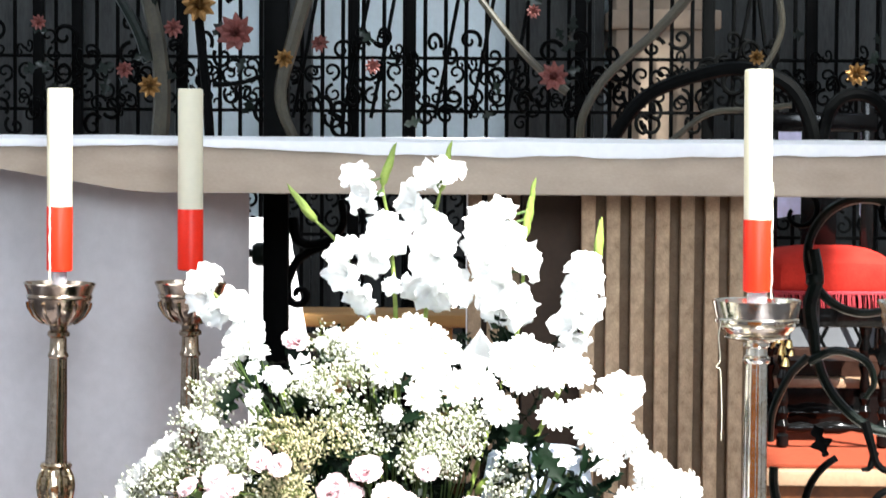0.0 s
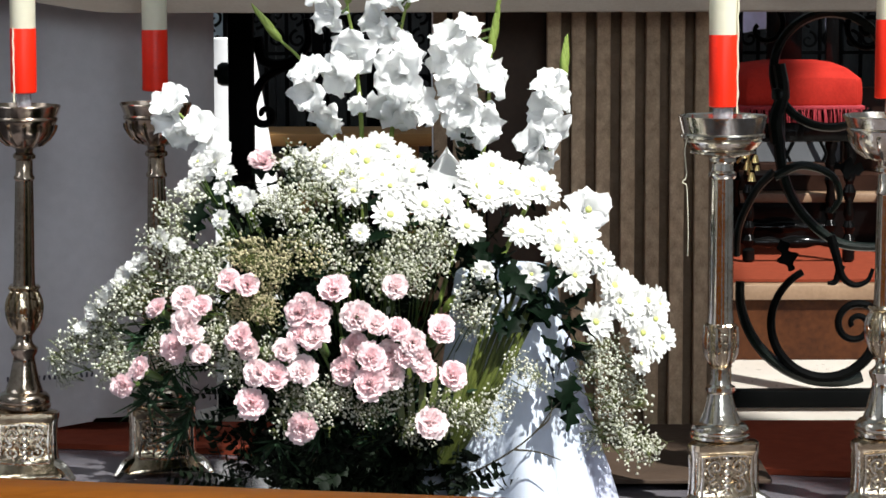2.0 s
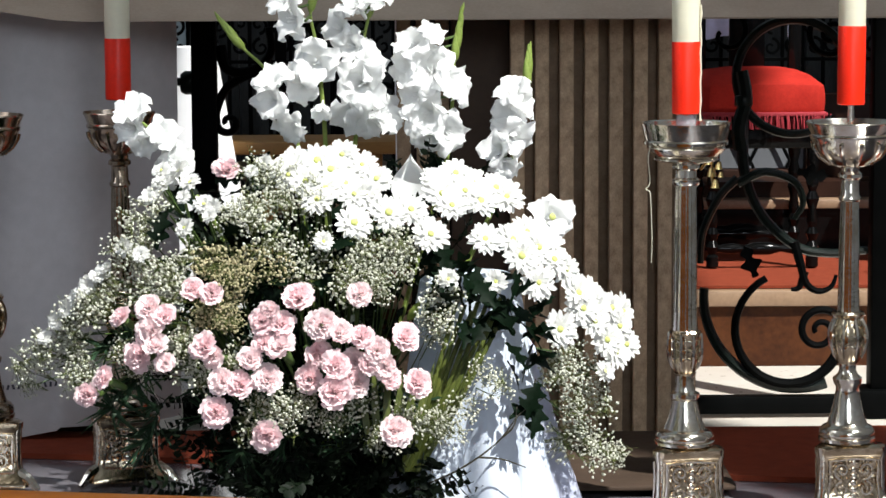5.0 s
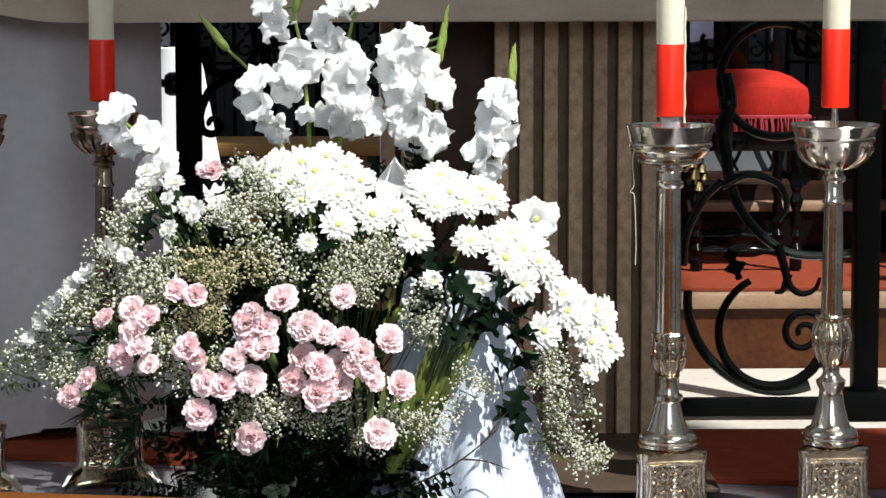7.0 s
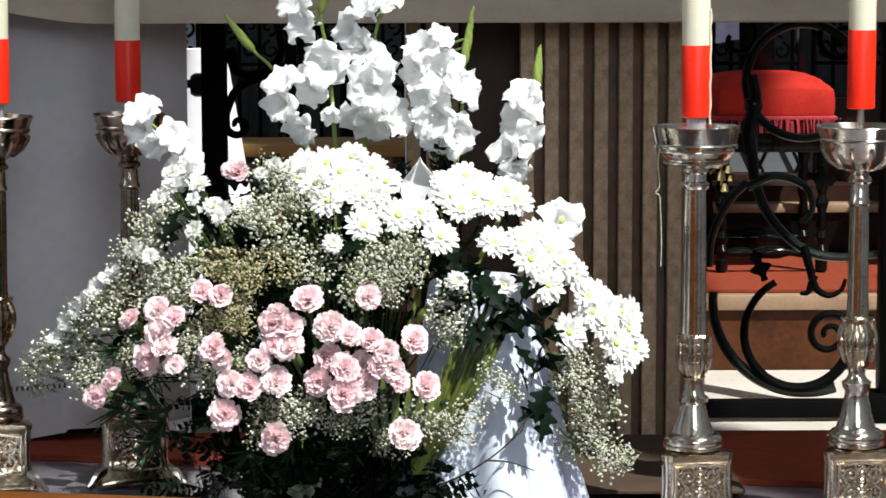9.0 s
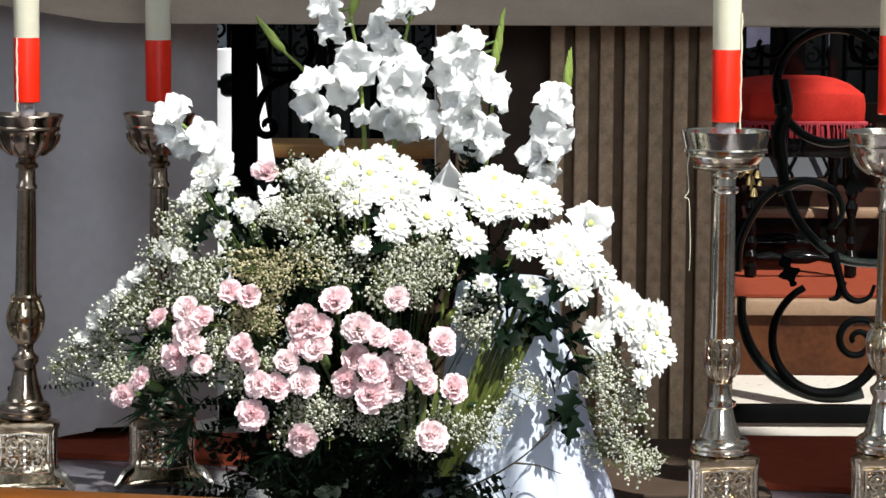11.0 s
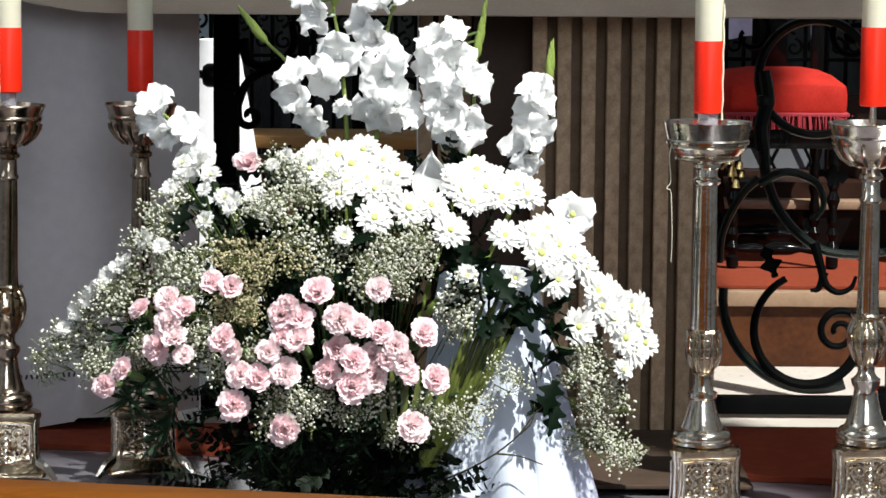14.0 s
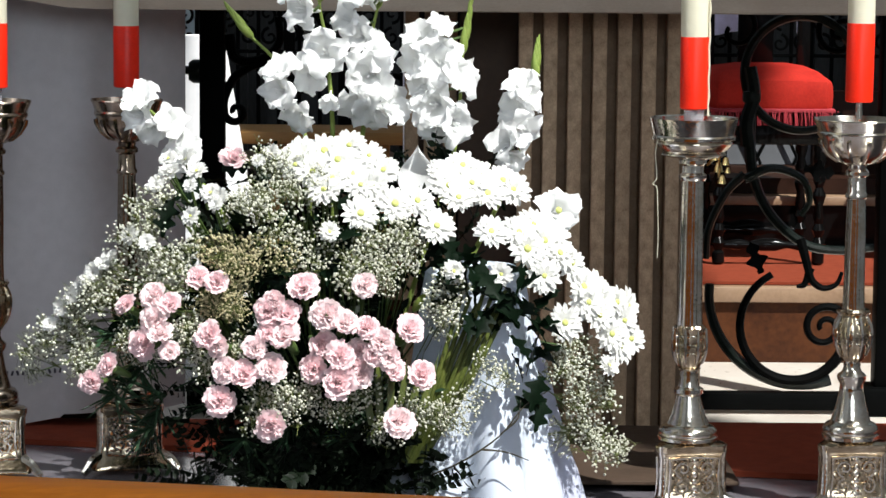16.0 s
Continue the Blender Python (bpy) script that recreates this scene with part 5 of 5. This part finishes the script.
def stem(p, r=0.0022, root=None):
    if root is None:
        away = max(-0.20, min(0.22, 0.55 * (p.x - BASE.x)))
        root = Vector((BASE.x + away + random.uniform(-0.04, 0.04), BASE.y + random.uniform(-0.05, 0.03), 0.12 + 0.55 * abs(away) + random.uniform(0, 0.05)))
    mid = p.lerp(root, 0.5) + Vector((0, 0.04, 0.03 if abs(p.x + 0.12) > 0.26 else -0.02))
    tube(stems, [q - BASE for q in smooth_line([p, mid, root], 5)], r, 6)


for i, p in enumerate(DAISIES + DAISIES_MIDDLE + DAISIES_ARCH):
    p = Vector(p)
    m = facing(p, 0.75, 0.3) @ Matrix.Scale(0.91, 4)
    ob = part("daisy", random.choice(daisies), None, bouquet, m=m @ Matrix.Scale(random.uniform(0.92, 1.12), 4))
    part("eye", eye, None, ob, m=Matrix.Translation((0, 0, random.uniform(0.002, 0.006))) @ Matrix.Scale(random.uniform(0.75, 1.1), 4))
    if p.x < 0.02:
        stem(p - Vector((0, -0.006, 0.006)))
for p in SMALL_BLOOMS:
    p = Vector(p)
    ob = part("small_daisy", random.choice(half_open), None, bouquet, m=facing(p, 0.5, 0.4) @ Matrix.Scale(random.uniform(0.62, 0.8), 4))
    part("eye", eye, None, ob, m=Matrix.Translation((0, 0, 0.003)) @ Matrix.Scale(0.8, 4))
    stem(p + Vector((0, 0.006, -0.006)), 0.0018)
for p in TINY_BLOOMS:
    p = Vector(p) + Vector((0, -0.02, 0))
    part("small_bloom", random.choice(half_open), None, bouquet, m=facing(p, 0.5, 0.5) @ Matrix.Scale(random.uniform(0.42, 0.62), 4))
    stem(p + Vector((0, 0.006, -0.006)), 0.0014)
for i, (x, y, z, across) in enumerate(CARNATIONS + CARNATIONS_REST):
    p = Vector((x, y, z))
    ob = part("carnation", pinks[(i * 7 + i // 3) % 6], None, bouquet, m=facing(p + Vector((0, 0.010, -0.008)), 0.35, 0.5) @ Matrix.Scale(across / 0.0535, 4))
    part("calyx", calyx, None, ob)
    stem(p + Vector((0, 0.03, -0.02)), 0.0020)
part("carnation", pinks[0], None, bouquet, "pink and white carnation", m=facing(Vector((-0.296, 4.90, 0.618)), 0.9, 0.1) @ Matrix.Diagonal((0.85, 1.1, 1.0, 1)))
for p in BREATH + BREATH_REST + BREATH_LOW:
    p = Vector(p) + Vector((0, 0.04 if p[0] > 0.25 else 0, 0))
    cream = -0.36 < p.x < -0.22 and 0.40 < p.z < 0.50
    for k in range(2):
        q = p + Vector([random.uniform(-0.022, 0.022) for _ in range(3)])
        tagged(part("gypsophila_spray", sprays[3] if cream else random.choice(sprays[:3]), None, bouquet, m=facing(q, 0.3, 0.4) @ Matrix.Scale(random.uniform(0.6, 0.95), 4)), kind="stuff")
    stem(p + Vector((0, 0.02, -0.03)), 0.0010)


def gladiolus(line, blooms, buds=6):
    """A stem from its tip down, and each floret's place, width and lean across and up."""
    pts = [Vector(q) for q in line]
    foot = Vector((BASE.x + 0.25 * (pts[-1].x - BASE.x), BASE.y, 0.10))
    curve = smooth_line([*pts, pts[-1].lerp(foot, 0.4), foot], 6)
    spike = part("gladiolus", tube(bmesh.new(), [q - BASE for q in curve], (0.0020, 0.0052), 8), BUD_GREEN, bouquet, "tall gladiolus stem with white florets")
    for k in range(buds):
        t = k / 5
        q = curve[0].lerp(curve[6], 0.9 * t)
        lean = (curve[0] - curve[4]).normalized() + Vector((0.13 * (-1) ** k, -0.12, 0))
        m = Matrix.Translation(q - BASE - lean * 0.012) @ lean.to_track_quat("Z", "Y").to_matrix().to_4x4()
        part("bud", bud, None, spike, m=m @ Matrix.Scale(0.55 + 0.55 * t, 4))
    for k, (x, y, z, across, ax, az) in enumerate(blooms):
        out = Vector((ax + random.uniform(-0.15, 0.15), -0.75, az + 0.40))
        turn = out.to_track_quat("Z", "Y").to_matrix().to_4x4() @ Matrix.Rotation(random.uniform(0, 6), 4, "Z")
        part("floret", florets[6 if across < 0.05 else (k * 3 + len(blooms)) % 6], None, spike, m=Matrix.Translation(Vector((x, y + random.uniform(-0.015, 0.015), z)) - BASE) @ turn @ Matrix.Scale(across / 0.086, 4))
        near = min(curve, key=lambda q: (q - Vector((x, y, z))).length)
        tube(stems, [near - BASE, Vector((x, y, z)) - out.normalized() * 0.045 * across / 0.094 - BASE], (0.0022, 0.0026), 6)


gladiolus([(-0.312, 4.955, 0.882), (-0.273, 4.955, 0.833), (-0.229, 4.955, 0.788), (-0.205, 4.955, 0.719), (-0.176, 4.955, 0.654)],
          [(-0.22, 4.91, 0.783, 0.073, -0.3, 0.3), (-0.224, 4.91, 0.74, 0.073, -0.6, -0.3), (-0.187, 4.91, 0.691, 0.071, -0.1, -0.9)])
gladiolus([(-0.134, 4.955, 0.956), (-0.152, 4.955, 0.897), (-0.143, 4.955, 0.838), (-0.135, 4.955, 0.768), (-0.128, 4.955, 0.659)],
          [(-0.19, 4.91, 0.881, 0.079, -0.8, -0.3), (-0.201, 4.91, 0.915, 0.061, -0.6, 0.4), (-0.142, 4.91, 0.808, 0.088, 0, -0.3),
           (-0.17, 4.91, 0.769, 0.077, -0.6, -0.5), (-0.134, 4.91, 0.722, 0.045, 0, -1)])
gladiolus([(-0.035, 4.955, 0.96), (-0.05, 4.955, 0.887), (-0.061, 4.955, 0.828), (-0.064, 4.955, 0.738), (-0.076, 4.955, 0.659)],
          [(-0.035, 4.91, 0.925, 0.074, 0.5, 0.6), (-0.074, 4.91, 0.913, 0.071, -0.5, 0.5), (-0.109, 4.91, 0.869, 0.071, -0.8, 0.1),
           (-0.085, 4.91, 0.835, 0.069, -0.3, -0.3), (-0.045, 4.91, 0.812, 0.081, 0.6, 0), (-0.063, 4.91, 0.771, 0.102, 0, -0.4),
           (-0.085, 4.91, 0.714, 0.088, -0.5, -0.9), (-0.018, 4.91, 0.717, 0.084, 0.8, -0.1), (-0.056, 4.91, 0.697, 0.081, 0.1, -1)])
gladiolus([(0.113, 4.955, 0.896), (0.099, 4.955, 0.807), (0.095, 4.955, 0.728), (0.082, 4.955, 0.619)],
          [(0.02, 4.91, 0.843, 0.084, -0.6, 0.4), (0.06, 4.91, 0.857, 0.059, 0.4, 0.8), (0.057, 4.91, 0.795, 0.093, 0, -0.2),
           (0.013, 4.91, 0.795, 0.075, -0.7, -0.1), (0.1, 4.91, 0.77, 0.082, 0.5, -0.2), (0.025, 4.91, 0.746, 0.065, -0.6, -0.3),
           (0.092, 4.91, 0.682, 0.079, 0.5, -0.6), (0.047, 4.91, 0.716, 0.092, -0.1, -0.4), (0.054, 4.91, 0.667, 0.071, -0.1, -1)])
gladiolus([(0.231, 4.955, 0.827), (0.227, 4.955, 0.767), (0.212, 4.955, 0.708), (0.194, 4.955, 0.608)],
          [(0.2, 4.91, 0.76, 0.069, -0.2, 0.5), (0.218, 4.91, 0.735, 0.069, 0.5, -0.1), (0.188, 4.91, 0.706, 0.075, -0.6, -0.1),
           (0.206, 4.91, 0.676, 0.075, 0.3, -0.5), (0.168, 4.91, 0.654, 0.071, -0.7, -0.3), (0.188, 4.91, 0.62, 0.063, 0.1, -1),
           (0.18, 4.91, 0.593, 0.055, 0, -0.8)])
gladiolus([(-0.472, 4.955, 0.72), (-0.428, 4.955, 0.68), (-0.375, 4.955, 0.6), (-0.306, 4.955, 0.49)],
          [(-0.463, 4.91, 0.728, 0.082, -0.3, 0.6), (-0.471, 4.91, 0.694, 0.071, -0.6, -0.3), (-0.407, 4.91, 0.687, 0.069, 0.3, 0.2),
           (-0.441, 4.91, 0.666, 0.059, 0, -0.7), (-0.386, 4.91, 0.634, 0.075, 0.4, -0.1), (-0.405, 4.91, 0.619, 0.065, -0.5, -0.4)], 0)
ob = part("lily", florets[5], None, bouquet, "flat open white bloom", m=Matrix.Translation(Vector(LILY) - BASE) @ Vector((0.25, -1, 0.2)).to_track_quat("Z", "Y").to_matrix().to_4x4())
part("eye", eye, None, ob, m=Matrix.Translation((0, 0, 0.002)))
bm = bmesh.new()
petal(bm, Matrix.Identity(4), 0.095, 0.034, 1.35, 0.012, 0.018, 0.003, 1.0, nu=8, nv=8, tip=0.02)
part("white_bract", bm, PETAL, bouquet, m=Matrix.Translation(Vector(CALLA) + Vector((0.01, 0, -0.045)) - BASE))
for x, y, z, lean in ((-0.486, 4.79, 0.315, -0.9), (-0.30, 4.72, 0.36, 0.2), (-0.245, 4.70, 0.30, -0.5), (0.015, 4.70, 0.385, 0.3), (-0.37, 4.74, 0.37, -0.6)):
    ob = part("carnation_bud", bud, None, bouquet, "green carnation bud with a white tip", m=Matrix.Translation(Vector((x, y, z)) - BASE) @ Vector((lean, -0.3, 0.5)).to_track_quat("Z", "Y").to_matrix().to_4x4())
    part("tip", florets[6], None, ob, m=Matrix.Translation((0, 0, 0.046)) @ Matrix.Scale(0.2, 4))
    stem(Vector((x, y, z)), 0.0018)
# green: lobed leaves, narrow blades, and twigs in shade-dark green that fill the heart and trail over the foot
for p in LEAVES:
    p = Vector(p) - Vector((0, 0.012 if p[0] > 0.05 and p[2] < 0.44 else 0, 0))
    for k in range(2):
        q = Vector(p) + Vector([random.uniform(-0.02, 0.02) for _ in range(3)])
        out = Vector((random.uniform(-1, 1), -0.4, random.uniform(-1, 0.6)))
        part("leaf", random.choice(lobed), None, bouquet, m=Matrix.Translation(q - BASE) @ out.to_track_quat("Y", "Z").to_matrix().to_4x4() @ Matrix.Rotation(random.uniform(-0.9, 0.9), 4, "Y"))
    if p[0] < 0.05:
        stem(Vector(p), 0.0018)
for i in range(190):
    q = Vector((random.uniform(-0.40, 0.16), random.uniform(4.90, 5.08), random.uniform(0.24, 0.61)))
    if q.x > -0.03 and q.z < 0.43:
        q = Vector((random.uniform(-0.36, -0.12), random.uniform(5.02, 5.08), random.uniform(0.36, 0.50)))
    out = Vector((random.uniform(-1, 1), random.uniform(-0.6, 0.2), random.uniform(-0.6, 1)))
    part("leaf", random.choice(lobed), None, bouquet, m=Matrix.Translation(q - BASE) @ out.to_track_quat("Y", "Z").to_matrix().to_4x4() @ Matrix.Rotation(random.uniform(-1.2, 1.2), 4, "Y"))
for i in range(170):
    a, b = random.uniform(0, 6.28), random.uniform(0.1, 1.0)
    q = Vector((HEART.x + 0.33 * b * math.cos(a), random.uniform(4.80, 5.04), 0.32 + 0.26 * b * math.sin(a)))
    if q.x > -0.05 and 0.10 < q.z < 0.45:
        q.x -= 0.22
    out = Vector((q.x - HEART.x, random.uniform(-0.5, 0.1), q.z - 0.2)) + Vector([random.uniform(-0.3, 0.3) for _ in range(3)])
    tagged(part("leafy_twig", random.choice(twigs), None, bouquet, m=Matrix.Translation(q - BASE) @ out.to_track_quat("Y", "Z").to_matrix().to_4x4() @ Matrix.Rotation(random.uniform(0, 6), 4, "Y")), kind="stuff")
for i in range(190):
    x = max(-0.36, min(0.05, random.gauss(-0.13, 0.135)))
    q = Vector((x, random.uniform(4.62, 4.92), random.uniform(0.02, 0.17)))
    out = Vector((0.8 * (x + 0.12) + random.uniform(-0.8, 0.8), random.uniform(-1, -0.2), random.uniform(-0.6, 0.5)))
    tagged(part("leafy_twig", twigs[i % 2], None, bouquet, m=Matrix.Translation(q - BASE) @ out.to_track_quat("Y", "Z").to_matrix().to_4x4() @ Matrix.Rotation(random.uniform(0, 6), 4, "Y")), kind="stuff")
for i in range(34):
    q = Vector((random.uniform(-0.50, 0.02), random.uniform(4.68, 4.80), random.uniform(0.16, 0.34)))
    out = Vector(((q.x + 0.1) * 1.6 + random.uniform(-0.4, 0.4), -0.6, random.uniform(-0.5, 0.6)))
    tagged(part("leaf_tuft", random.choice(tufts), None, bouquet, m=Matrix.Translation(q - BASE) @ out.to_track_quat("Z", "Y").to_matrix().to_4x4()), kind="stuff")
for k in range(8):
    w = 0.012 * k
    pts = [(0.098 + w, 4.675 + 0.004 * (k % 3), 0.425 - 0.012 * (k % 3)), (0.070 + 0.82 * w, 4.655 + 0.004 * (k % 3), 0.33), (0.040 + 0.6 * w, 4.655 + 0.004 * (k % 2), 0.235), (0.0 + 0.35 * w, 4.69, 0.13)]
    part("stalk", tube(bmesh.new(), [Vector(q) - BASE for q in smooth_line(pts, 4)], (0.0036, 0.0054), 8), STALK_GREEN, bouquet, "thick green flower stalk")
for k in range(6):
    x = -0.050 + 0.013 * k
    bm = bmesh.new()
    petal(bm, Matrix.Rotation(radians(-8 + 5 * k), 4, "Y"), 0.15 + 0.012 * (k % 3), 0.0062, math.pi / 2 - 0.06, -0.008, 0.0025, nu=2, nv=7, tip=0.02)
    part("blade", bm, STALK_GREEN, bouquet, "long green gladiolus leaf", m=Matrix.Translation(Vector((x, 4.60 + 0.006 * (k % 2), 0.185)) - BASE))
tagged(part("stem_mass", stems, STEM_GREEN, bouquet), kind="stuff")
for pts in ([(0.00, 4.84, 0.09), (0.09, 4.80, 0.135), (0.16, 4.79, 0.185), (0.20, 4.79, 0.235), (0.24, 4.80, 0.26)], [(0.13, 4.79, 0.162), (0.17, 4.79, 0.158), (0.21, 4.80, 0.142)],
            [(0.17, 4.79, 0.195), (0.19, 4.79, 0.215), (0.195, 4.80, 0.245)]):
    part("bare_twig", tube(bmesh.new(), [Vector(q) - Vector((0, 0.155, 0)) - BASE for q in smooth_line(pts, 5)], (0.0020, 0.0008), 6), VINE, bouquet)
part("bowl", lathe(bmesh.new(), [(0.10, 0.001), (0.15, 0.03), (0.19, 0.10), (0.195, 0.125), (0.18, 0.12), (0.02, 0.11)], 40), SHADED_FERN, bouquet, "dark green flower bowl")
